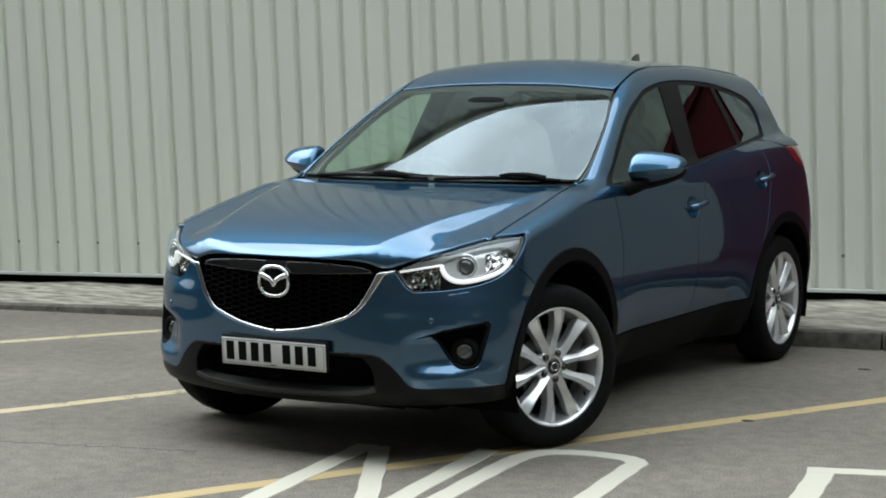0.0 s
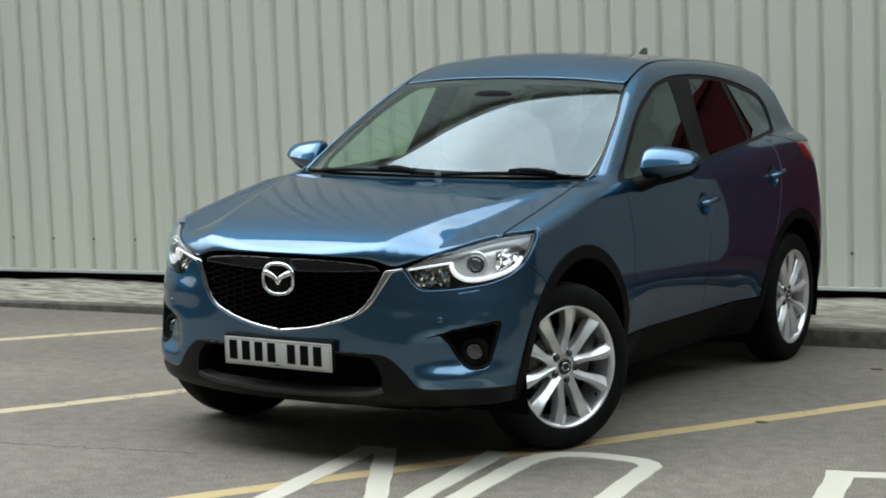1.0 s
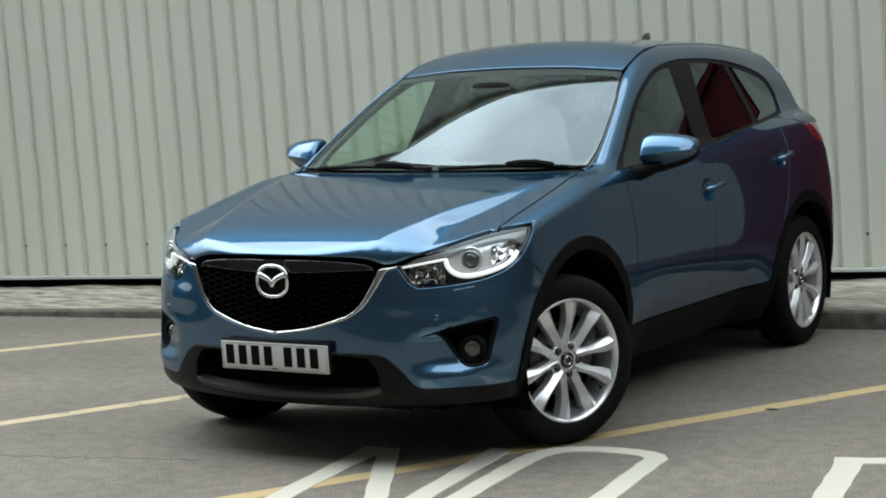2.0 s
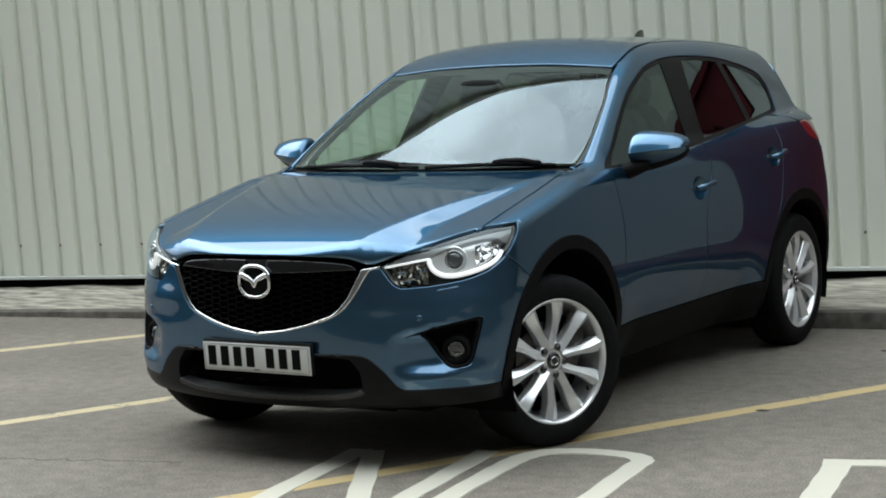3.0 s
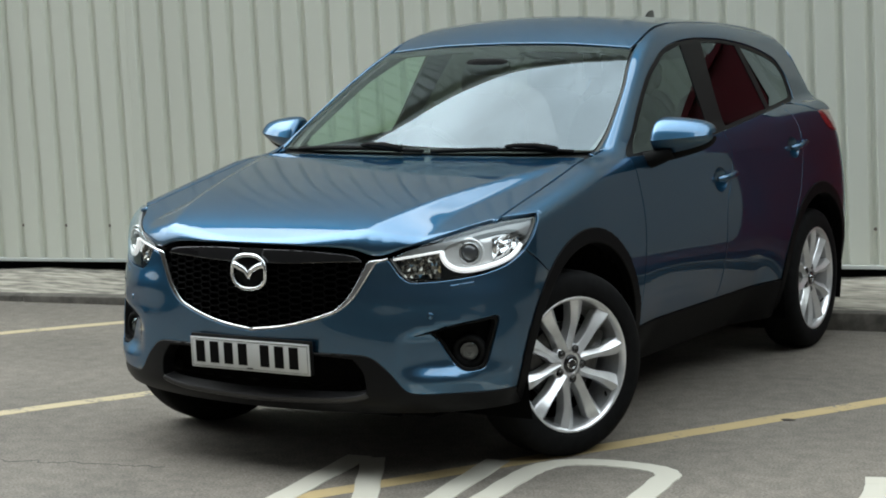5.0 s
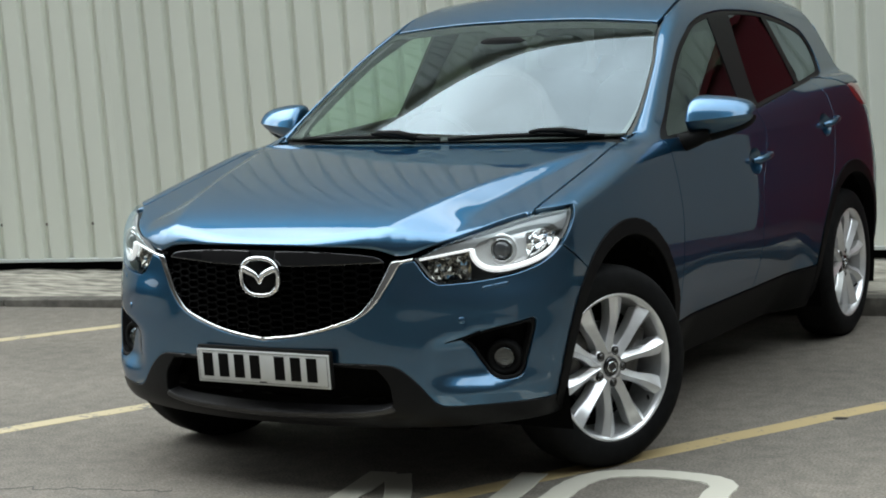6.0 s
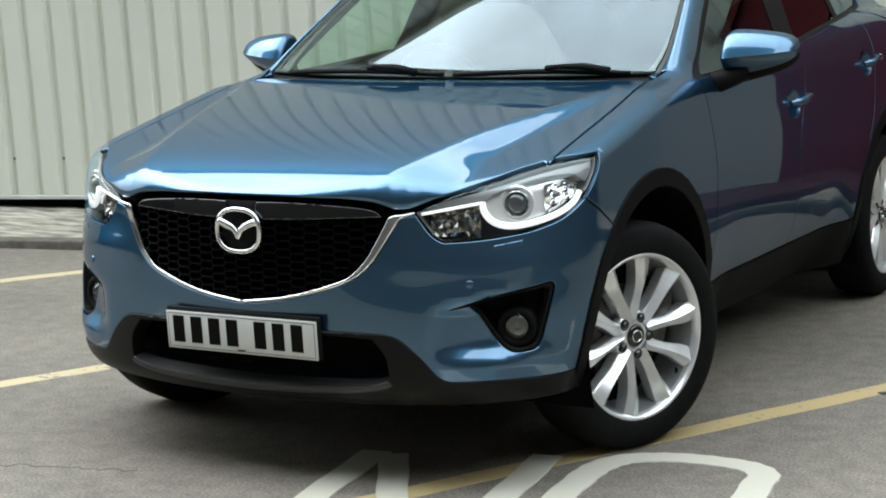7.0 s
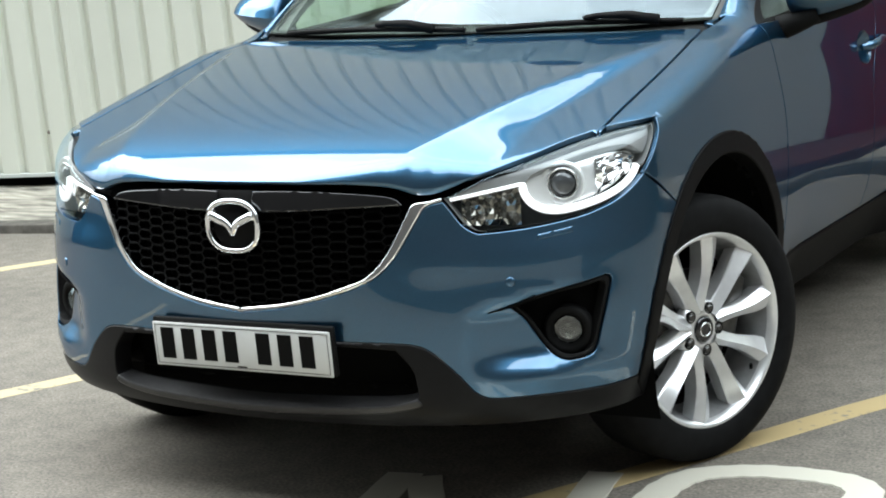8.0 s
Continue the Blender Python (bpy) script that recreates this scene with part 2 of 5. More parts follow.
def empty(name, m=None, parent=None):
    ob = new(name)
    ob.empty_display_size = 0.2
    if m is not None:
        ob.matrix_world = m
    ob.parent = parent
    return ob


def box(bm, size, m, bevel=0.0, seg=2):
    r = bmesh.ops.create_cube(bm, size=1, matrix=m @ Matrix.Diagonal((*size, 1)))
    if bevel:
        es = list({e for v in r["verts"] for e in v.link_edges})
        bmesh.ops.bevel(bm, geom=es, offset=bevel, segments=seg, affect="EDGES", profile=0.5)


def smooth(bm, angle=40):
    for f in bm.faces:
        f.smooth = True
    for e in bm.edges:
        e.smooth = len(e.link_faces) == 2 and e.calc_face_angle(9) < radians(angle)
    return bm


def tube(bm, points, radius, sides=8, closed=False):
    """A round bar along points; radius is one number or one for each point."""
    pts = [Vector(p) for p in points]
    n = len(pts)
    rings, side = [], None
    for i, p in enumerate(pts):
        a, b = (pts[i - 1], pts[(i + 1) % n]) if closed else (pts[max(i - 1, 0)], pts[min(i + 1, n - 1)])
        t = (b - a).normalized()
        if side is None:
            side = t.orthogonal().normalized()
        side = (side - t * side.dot(t)).normalized()
        up = t.cross(side)
        r = radius[i] if isinstance(radius, (list, tuple)) else radius
        rings.append([bm.verts.new(p + r * (math.cos(k) * side + math.sin(k) * up)) for k in np.linspace(0, 2 * math.pi, sides, endpoint=False)])
    for i in range(n if closed else n - 1):
        a, b = rings[i], rings[(i + 1) % n]
        for k in range(sides):
            bm.faces.new((a[k], a[(k + 1) % sides], b[(k + 1) % sides], b[k]))
    if not closed:
        bm.faces.new(rings[0][::-1])
        bm.faces.new(rings[-1])
    return bm


def lathe(bm, profile, m, seg=64):
    """Turns (radius, height) pairs about the z axis of m."""
    rings = []
    for r, h in profile:
        if r < 1e-6:
            rings.append([bm.verts.new(m @ Vector((0, 0, h)))] * seg)
        else:
            rings.append([bm.verts.new(m @ Vector((r * math.cos(k), r * math.sin(k), h))) for k in np.linspace(0, 2 * math.pi, seg, endpoint=False)])
    for a, b in zip(rings, rings[1:]):
        for k in range(seg):
            q = [a[k], a[(k + 1) % seg], b[(k + 1) % seg], b[k]]
            q = list(dict.fromkeys(q))
            if len(q) > 2:
                bm.faces.new(q)
    return bm


def glide(knots, per=6):
    """A smooth run through a few knots of any dimension."""
    p = np.array(knots, float)
    if len(p) < 3:
        return [p[0] + (p[1] - p[0]) * t for t in np.linspace(0, 1, per + 1)]
    q = np.vstack([2 * p[0] - p[1], p, 2 * p[-1] - p[-2]])
    out = []
    for i in range(1, len(q) - 2):
        for t in np.linspace(0, 1, per, endpoint=False):
            a, b, c, d = q[i - 1:i + 3]
            out.append(0.5 * (2 * b + (c - a) * t + (2 * a - 5 * b + 4 * c - d) * t * t + (3 * b - a - 3 * c + d) * t ** 3))
    return out + [p[-1]]


# ways of spreading a flat pattern over the body: where each ray starts, where it goes, and back from a place to the pattern
DEG = 0.024
SPREAD = {
    "face": (lambda u, v: ((0, 0.6, v), (math.sin(radians(u / DEG)), -math.cos(radians(u / DEG)), 0)),
             lambda p: (math.degrees(math.atan2(p[0], 0.6 - p[1])) * DEG, p[2])),
    "flank": (lambda u, v: ((0.1, u, v), (1, 0, 0)), lambda p: (p[1], p[2])),
    "arc": (lambda u, v: ((0.45, u, 0.72), (math.cos(v / 0.45), 0, math.sin(v / 0.45))),
            lambda p: (p[1], 0.45 * math.atan2(p[2] - 0.72, p[0] - 0.45))),
    "eave": (lambda u, v: ((0.1, u, 1.12), (math.cos(v / 0.6), 0, math.sin(v / 0.6))),
             lambda p: (p[1], 0.6 * math.atan2(p[2] - 1.12, p[0] - 0.1))),
    "top": (lambda u, v: ((u, v, 0.6), (0, 0, 1)), lambda p: (p[0], p[1])),
    "lid": (lambda u, v: ((u, v, 1.25), (0, 0, 1)), lambda p: (p[0], p[1])),
    "screen": (lambda u, v: ((u, 1.9, v / 1.9), (0, -1, 0)), lambda p: (p[0], p[2] * 1.9)),
    "back": (lambda u, v: ((u, 2.4, v), (0, 1, 0)), lambda p: (p[0], p[2])),
}


def shot(sx, sy, sz, wx, wy, wz):
    """Casts one ray or many, and gives one place or many."""
    a = np.broadcast_arrays(sx, sy, sz, wx, wy, wz)
    a = [np.atleast_1d(v).astype(float) for v in a]
    p = cast(np.stack(a[:3], 1), np.stack(a[3:], 1))
    return p if len(p) > 1 else p[0]


def F(a, z):
    return shot(0, 0.6, z, np.sin(np.radians(a)), -np.cos(np.radians(a)), 0)


def S(y, z):
    return shot(0.1, y, z, 1, 0, 0)


def T(x, y):
    return shot(x, y, 0.6, 0, 0, 1)


def L(x, y):
    return shot(x, y, 1.25, 0, 0, 1)


def W(x, z):
    return shot(x, 1.9, z, 0, -1, 0)


def B(x, z):
    return shot(x, 2.2, z, 0, 1, 0)


def run(where, *knots, per=6):
    """Knots on the body, by F, S, T, L, W or B, and smooth between them."""
    k = np.array(glide(knots, per))
    return list(where(k[:, 0], k[:, 1]))


def ring(y, z, r, a, b, n=24):
    """An arc on the flank round an axle."""
    k = np.radians(np.linspace(a, b, n))
    return list(S(y + r * np.cos(k), z + r * np.sin(k)))


def loop(*runs):
    out = []
    for r in runs:
        for p in r:
            if not out or np.linalg.norm(np.array(p) - out[-1]) > 1e-4:
                out.append(np.array(p, float))
    if np.linalg.norm(out[0] - out[-1]) < 1e-4:
        out.pop()
    return out


def flip(points):
    """The same run on the other side of the car, the other way round."""
    return [np.array((-p[0], p[1], p[2])) for p in reversed(points)]


def within(poly, pts):
    c = np.zeros(len(pts), bool)
    for (ax, ay), (bx, by) in zip(poly, np.roll(poly, -1, 0)):
        cross = ((ay > pts[:, 1]) != (by > pts[:, 1])) & (pts[:, 0] < (bx - ax) * (pts[:, 1] - ay) / (by - ay + 1e-15) + ax)
        c ^= cross
    return c


def even(poly, step):
    """The closed outline at even steps, sharp corners kept."""
    poly = np.array(poly)
    out = []
    for a, b in zip(poly, np.roll(poly, -1, 0)):
        n = max(1, int(np.ceil(np.linalg.norm(b - a) / step)))
        out += [a + (b - a) * k / n for k in range(n)]
    return np.array(out)


def sheet(kind, outer, holes=(), step=0.022, lift=0.0, depth=0.012, edge=0.0, gap=0.0, f=solid, flipped=False):
    """A panel of the body: the outline on the surface filled with even triangles, its rim turned inwards by depth; edge: how far the rim is rounded over;
    gap: how far the panel's outline draws back. Returns (points, normals, faces)."""
    fwd, inv = SPREAD[kind]
    loops = [even([inv(p) for p in o], step) for o in (outer, *holes)]
    for i, l in enumerate(loops):
        d = np.roll(l, -1, 0) - np.roll(l, 1, 0)
        d /= np.linalg.norm(d, axis=1)[:, None] + 1e-12
        area = np.sum(l[:, 0] * np.roll(l[:, 1], -1) - np.roll(l[:, 0], -1) * l[:, 1])
        n = np.stack([-d[:, 1], d[:, 0]], 1) * (1 if area > 0 else -1) * (1 if i == 0 else -1)
        loops[i] = l + n * gap, n
    flat, edges = [], []
    for l, n in loops:
        s = len(flat)
        flat += list(l)
        edges += [(s + k, s + (k + 1) % len(l)) for k in range(len(l))]
    rim = len(flat)
    if edge:
        for l, n in loops:
            flat += list(l + n * edge)
    lo, hi = loops[0][0].min(0), loops[0][0].max(0)
    gx, gy = np.meshgrid(np.arange(lo[0], hi[0], step), np.arange(lo[1], hi[1], step * 0.866))
    gx = gx + (np.arange(len(gx)) % 2)[:, None] * step / 2
    g = np.stack([gx.ravel(), gy.ravel()], 1)
    border = np.vstack([l for l, _ in loops])
    ok = within(loops[0][0], g)
    for l, _ in loops[1:]:
        ok &= ~within(l, g)
    g = g[ok]
    if len(g):
        near = np.array([np.min(np.sum((border - p) ** 2, 1)) for p in g])
        g = g[near > (0.55 * step + edge) ** 2]
    flat = np.array(flat + list(g))
    v2, _, tris, orig, _, _ = geometry.delaunay_2d_cdt([Vector(p) for p in flat], edges, [], 0, 1e-7)
    v2 = np.array([tuple(v) for v in v2])
    tris = np.array([t for t in tris if len(t) == 3])
    mid = v2[tris].mean(1)
    ok = within(loops[0][0], mid)
    for l, _ in loops[1:]:
        ok &= ~within(l, mid)
    tris = tris[ok]
    used = np.unique(tris)
    back = np.full(len(v2), -1)
    back[used] = np.arange(len(used))
    v2, tris = v2[used], back[tris]
    a, b, c = (v2[tris[:, k]] for k in range(3))
    turn = (b[:, 0] - a[:, 0]) * (c[:, 1] - a[:, 1]) - (b[:, 1] - a[:, 1]) * (c[:, 0] - a[:, 0])
    tris[turn < 0] = tris[turn < 0][:, ::-1]
    rays = [fwd(u, v) for u, v in v2]
    pts = cast(np.array([r[0] for r in rays]), np.array([r[1] for r in rays]), f=f)
    nor = slope(pts, f)
    # the triangles face outwards
    fn = np.cross(pts[tris[:, 1]] - pts[tris[:, 0]], pts[tris[:, 2]] - pts[tris[:, 0]])
    if np.sum(fn * nor[tris[:, 0]]) < 0:
        tris = tris[:, ::-1]
    pts = pts + nor * lift
    count = {}
    for t in tris:
        for i, j in ((t[0], t[1]), (t[1], t[2]), (t[2], t[0])):
            count[(i, j)] = count.get((i, j), 0) + 1
    open_edges = [(i, j) for (i, j) in count if (j, i) not in count]
    out_way = np.zeros_like(pts)
    for i, j in open_edges:
        w = np.cross(pts[j] - pts[i], nor[i])
        w /= np.linalg.norm(w) + 1e-12
        out_way[i] += w
        out_way[j] += w
    rimv = sorted({i for e in open_edges for i in e})
    out_way[rimv] /= np.linalg.norm(out_way[rimv], axis=1)[:, None] + 1e-12
    if edge:
        pts[rimv] -= nor[rimv] * edge * 0.5
        nor = nor.copy()
        inner = nor[rimv]
        nor[rimv] = inner * 0.6 + out_way[rimv] * 0.8
    deep = np.array(slope(pts[rimv], f))
    faces = [tuple(t) for t in tris]
    if depth:
        first = len(pts)
        where = {v: k for k, v in enumerate(rimv)}
        m = len(rimv)
        pts = np.vstack([pts, pts[rimv], pts[rimv] - deep * depth])
        nor = np.vstack([nor, out_way[rimv], out_way[rimv]])
        for i, j in open_edges:
            a, b = first + where[i], first + where[j]
            faces.append((b, a, a + m, b + m))
    if flipped:
        pts, nor = pts * (-1, 1, 1), nor * (-1, 1, 1)
        faces = [t[::-1] for t in faces]
    return pts, nor, faces


def panel(name, mat, parent, made, label=""):
    pts, nor, faces = made
    me = bpy.data.meshes.new(name)
    me.from_pydata([tuple(p) for p in pts], [], [tuple(int(i) for i in t) for t in faces])
    for p in me.polygons:
        p.use_smooth = True
    me.normals_split_custom_set_from_vertices([tuple(n) for n in nor])
    return part(name, me, mat, parent, label)


def mirrored(made):
    pts, nor, faces = made
    return pts * (-1, 1, 1), nor * (-1, 1, 1), [t[::-1] for t in faces]


# ---- the car: its panels ----
car = tagged(empty("car"), "clean blue metallic five-door crossover parked on an asphalt car park", "car")

HEAD_TOP = ((22.0, 0.798), (25.7, 0.836), (28.4, 0.858), (31.3, 0.877), (34.2, 0.895), (37.3, 0.910), (40.6, 0.920), (45.2, 0.923))
HEAD_LOW = ((45.2, 0.923), (45.2, 0.905), (44.6, 0.878), (43.6, 0.847), (42.4, 0.818), (41.0, 0.791), (39.2, 0.767), (37.0, 0.749), (34.7, 0.736), (30.2, 0.723), (25.9, 0.718))
HEAD_IN = ((25.9, 0.718), (24.9, 0.722), (23.8, 0.740), (22.8, 0.772), (22.0, 0.798))
FOG = ((27.6, 0.541), (30.3, 0.561), (33.0, 0.575), (35.9, 0.588), (37.2, 0.594))
FOG_SIDE = ((37.2, 0.594), (37.7, 0.588), (37.7, 0.57), (37.0, 0.515), (36.4, 0.470), (35.9, 0.432), (35.3, 0.414), (34.2, 0.408), (32.8, 0.407), (31.8, 0.417), (31.0, 0.435), (30.0, 0.471), (29.0, 0.508), (27.6, 0.541))
CHROME_OUT = ((0, 0.530), (4.9, 0.544), (9.3, 0.567), (13.0, 0.596), (15.2, 0.623), (16.9, 0.662), (18.1, 0.703), (19.3, 0.748), (20.0, 0.774), (20.7, 0.785), (22.0, 0.791))
CHROME_IN = ((0, 0.541), (5.0, 0.556), (8.8, 0.576), (11.8, 0.599), (13.6, 0.615), (15.0, 0.640), (16.3, 0.677), (17.2, 0.714), (18.1, 0.752), (18.7, 0.780))
GRILLE_TOP = ((18.7, 0.780), (18.3, 0.797), (17.2, 0.810), (15.6, 0.818), (11.7, 0.826), (5.5, 0.833), (0, 0.835))
CLAD_TOP = ((43.0, 0.328), (38.4, 0.328), (32.4, 0.330), (27.1, 0.328), (25.5, 0.329), (24.7, 0.335), (23.9, 0.348), (23.0, 0.374), (22.0, 0.402), (20.7, 0.431), (19.7, 0.449), (18.6, 0.459), (17.0, 0.463), (12, 0.465), (0, 0.466))
ARCH = (0.10, 0.345, 0.49)
REAR_ARCH = (2.68, 0.345, 0.478)
BELT = ((0.57, 1.078), (0.817, 1.079), (1.1, 1.096), (1.425, 1.118), (1.737, 1.142), (2.207, 1.186), (2.60, 1.212))
DLO = ((2.60, 1.212), (2.79, 1.226), (2.862, 1.243), (2.886, 1.31), (2.872, 1.373), (2.79, 1.436), (2.543, 1.486), (2.19, 1.526), (1.814, 1.541), (1.548, 1.530), (1.348, 1.498), (1.205, 1.447), (1.058, 1.381), (0.876, 1.268), (0.709, 1.150), (0.57, 1.078))


def both(name, mat, made, label="", parent=None):
    """The same part on the car's left and right."""
    return panel(name, mat, parent or car, made, label), panel(name, mat, parent or car, mirrored(made), label)


# bonnet
edge_front = run(F, (0, 0.842), (5.5, 0.840), (11.7, 0.833), (15.8, 0.825), (17.6, 0.816), (19.2, 0.801), (20.4, 0.797), (22.0, 0.805), (25.7, 0.843), (28.4, 0.865), (31.3, 0.884), (34.2, 0.902), (37.5, 0.917))
edge_side = run(T, (0.795, -0.425), (0.791, -0.30), (0.785, -0.06), (0.777, 0.15), (0.768, 0.27), (0.752, 0.37))
edge_rear = run(T, (0.752, 0.37), (0.715, 0.395), (0.456, 0.355), (0.166, 0.343), (0, 0.342))
half = edge_front + edge_side + edge_rear
panel("bonnet", PAINT, car, sheet("top", loop(half, flip(half)), step=0.018, edge=0.003, gap=0.0015, f=lambda p: lower_body(p[..., 0], p[..., 1], p[..., 2])), "blue metallic bonnet reflecting the ribbed wall")

# front bumper with its two lamp openings
seam = S(ARCH[0] + ARCH[2] * math.cos(radians(131)), ARCH[1] + ARCH[2] * math.sin(radians(131)))
half = (run(F, *CHROME_OUT) + run(F, (22.0, 0.791), (22.7, 0.768), (23.7, 0.736), (24.9, 0.717), (25.9, 0.715), (30.2, 0.7205), (34.7, 0.7335), (37.05, 0.7465), (39.25, 0.7645), (41.05, 0.7885), (42.35, 0.8115))
        + [seam] + ring(*ARCH, 131, 182) + run(F, *CLAD_TOP))
fog = run(F, *FOG) + run(F, *FOG_SIDE)
panel("front_bumper", PAINT, car, sheet("face", loop(half, flip(half)), [loop(fog), loop(flip(fog))], step=0.02, edge=0.003, gap=0.0008, depth=0.02), "blue painted front bumper")

# black lower bumper with its air intake and lip
foot = run(F, (0, 0.243), (12, 0.244), (24, 0.253), (36, 0.263), (43, 0.26))
half = list(reversed(run(F, *CLAD_TOP))) + [F(43, 0.26)] + foot[::-1]
intake = run(F, (0, 0.455), (11, 0.454), (16.6, 0.448)) + run(F, (16.6, 0.448), (18.2, 0.40), (18.6, 0.338)) + run(F, (18.6, 0.338), (17.6, 0.318), (13.2, 0.302), (3.7, 0.292), (0, 0.291))
panel("lower_bumper", BUMPER, car, sheet("face", loop(half, flip(half)), [loop(intake, flip(intake))], step=0.022, edge=0.004, depth=0.05, lift=0.002), "black grained plastic lower bumper")
half = run(F, (0, 0.296), (3.7, 0.297), (13.2, 0.307), (16.6, 0.317), (18.4, 0.330)) + run(F, (18.4, 0.330), (18.8, 0.314), (17.2, 0.300), (13.2, 0.286), (3.7, 0.277), (0, 0.276))
panel("bumper_lip", TRIM, car, sheet("face", loop(half, flip(half)), step=0.014, edge=0.006, depth=0.045, lift=0.005), "dark grey plastic lip under the intake")
# unseen plates behind the intake and under the floor, added to block light
half = run(F, (0, 0.47), (18, 0.47)) + run(F, (18.5, 0.47), (18.5, 0.29)) + run(F, (18, 0.29), (0, 0.29))
panel("intake_back", VOID, car, sheet("face", loop(half, flip(half)), step=0.05, lift=-0.09, depth=0))
bm = bmesh.new()
box(bm, (1.16, 0.86, 0.02), pose(0, -0.07, 0.205, -2), 0.004)
box(bm, (1.40, 1.62, 0.02), pose(0, 1.40, 0.208), 0.004)
box(bm, (1.02, 0.75, 0.02), pose(0, 2.55, 0.215), 0.004)
box(bm, (0.98, 0.02, 0.32), pose(0, -0.58, 0.38), 0.004)
part("undertray", bm, VOID, car, "unseen black undertray added to keep light from under the car")

# fender
fender = loop(run(F, (45.5, 0.931), (45.35, 0.905), (44.75, 0.878), (43.75, 0.847), (42.4, 0.813)), [seam], ring(*ARCH, 131, 0),
              [S(0.585, 0.40)], run(S, (0.585, 0.40), (0.60, 0.55), (0.625, 0.80), (0.60, 1.0), (0.575, 1.082)),
              [T(0.775, 0.50)], run(T, (0.757, 0.372), (0.773, 0.27), (0.782, 0.15), (0.79, -0.06), (0.796, -0.30), (0.80, -0.425)), run(F, (38.5, 0.922), (41, 0.928), (45.5, 0.931)))
both("fender", PAINT, sheet("arc", fender, step=0.022, edge=0.002, gap=0.0008))

# doors
front_gap = run(S, (0.575, 1.078), (0.60, 1.0), (0.625, 0.80), (0.60, 0.55), (0.585, 0.40))
mid_gap = run(S, (1.47, 0.40), (1.475, 0.70), (1.50, 0.83), (1.56, 0.92), (1.605, 1.02), (1.585, 1.128))
rear_gap = run(S, (2.50, 1.205), (2.52, 1.12), (2.48, 0.98), (2.40, 0.80), (2.33, 0.70))
belt_front = run(S, *BELT[:4], (1.585, 1.130))
belt_rear = run(S, (1.585, 1.130), (1.737, 1.142), (2.207, 1.186), (2.50, 1.206))


def oval_at(y, z, ry, rz, n=28):
    """A closed oval on the flank."""
    k = np.linspace(0, 2 * math.pi, n, endpoint=False)
    return list(S(y + ry * np.cos(k), z + rz * np.sin(k)))


HANDLES = ((1.440, 0.926, 0.072, 0.052), (2.372, 1.012, 0.068, 0.050))
door_front = sheet("flank", loop(front_gap, run(S, (0.585, 0.40), (1.47, 0.40)), mid_gap, belt_front[::-1]), [oval_at(*HANDLES[0])], step=0.022, edge=0.0012, gap=0.002)
door_rear = sheet("flank", loop(mid_gap[::-1], run(S, (1.47, 0.40), (2.21, 0.40)), ring(*REAR_ARCH, 173, 137), rear_gap[::-1], belt_rear[::-1]), [oval_at(*HANDLES[1])], step=0.022, edge=0.0012, gap=0.002)
front_doors = both("front_door", PAINT, door_front)
rear_doors = both("rear_door", PAINT, door_rear)

# rear quarter, with the lamp set into it
lamp = loop(run(S, (2.90, 1.168), (3.00, 1.172), (3.10, 1.16)), run(S, (3.10, 1.16), (3.10, 1.06)), run(S, (3.10, 1.06), (3.0, 1.07), (2.93, 1.10), (2.90, 1.168)))
quarter = loop(rear_gap, ring(*REAR_ARCH, 137, 8), run(S, (3.154, 0.40), (3.14, 0.8), (3.10, 1.06)), run(S, (3.10, 1.06), (3.0, 1.07), (2.93, 1.10), (2.90, 1.168)), run(S, (2.90, 1.168), (2.76, 1.205), (2.60, 1.212), (2.50, 1.206)))
both("rear_quarter", PAINT, sheet("flank", quarter, step=0.022, edge=0.0012, gap=0.002))
both("tail_lamp", REDLENS, sheet("flank", lamp, step=0.02, edge=0.006, lift=0.004), "red wraparound tail lamp")

# pillars and roof rail round the side windows
frame_line = loop(run(W, (0.752, 1.09), (0.744, 1.185), (0.692, 1.344), (0.654, 1.42), (0.617, 1.496)), run(L, (0.610, 1.19), (0.604, 1.29), (0.580, 1.5), (0.553, 1.68), (0.545, 2.1), (0.535, 2.6), (0.515, 3.02)),
                  run(S, (3.14, 1.42), (3.20, 1.27), (3.18, 1.165)), run(S, (2.90, 1.172), (2.76, 1.209), (2.60, 1.216)), run(S, *DLO, per=8), [T(0.775, 0.50)])
both("window_pillar", PAINT, sheet("eave", frame_line, step=0.02, edge=0.004, gap=0.001), "blue painted pillars and roof rail")

# roof
half = run(W, (0, 1.534), (0.3, 1.528), (0.55, 1.509), (0.598, 1.504)) + run(L, (0.602, 1.19), (0.598, 1.29), (0.574, 1.5), (0.547, 1.68), (0.539, 2.1), (0.529, 2.6), (0.509, 2.95)) + run(L, (0.509, 2.95), (0.3, 3.02), (0, 3.04))
panel("roof", PAINT, car, sheet("lid", loop(half, flip(half)), step=0.03, edge=0.004, gap=0.003), "blue metallic roof")
roof_fin = bmesh.new()
for k in range(9):
    t = k / 8
    w, h, y = 0.022 * (1 - 0.55 * t), 0.062 * math.sin(min(1, t * 1.25) * math.pi / 2) ** 0.9, 2.58 + 0.14 * t
    for x, z in ((w, 0), (w * 0.25, h * 0.75), (0, h), (-w * 0.25, h * 0.75), (-w, 0)):
        roof_fin.verts.new((x, y, 1.630 + z))
roof_fin.verts.ensure_lookup_table()
for k in range(8):
    for j in range(4):
        i = k * 5 + j
        roof_fin.faces.new([roof_fin.verts[q] for q in (i, i + 1, i + 6, i + 5)])
roof_fin.faces.new([roof_fin.verts[40 + q] for q in range(5)])
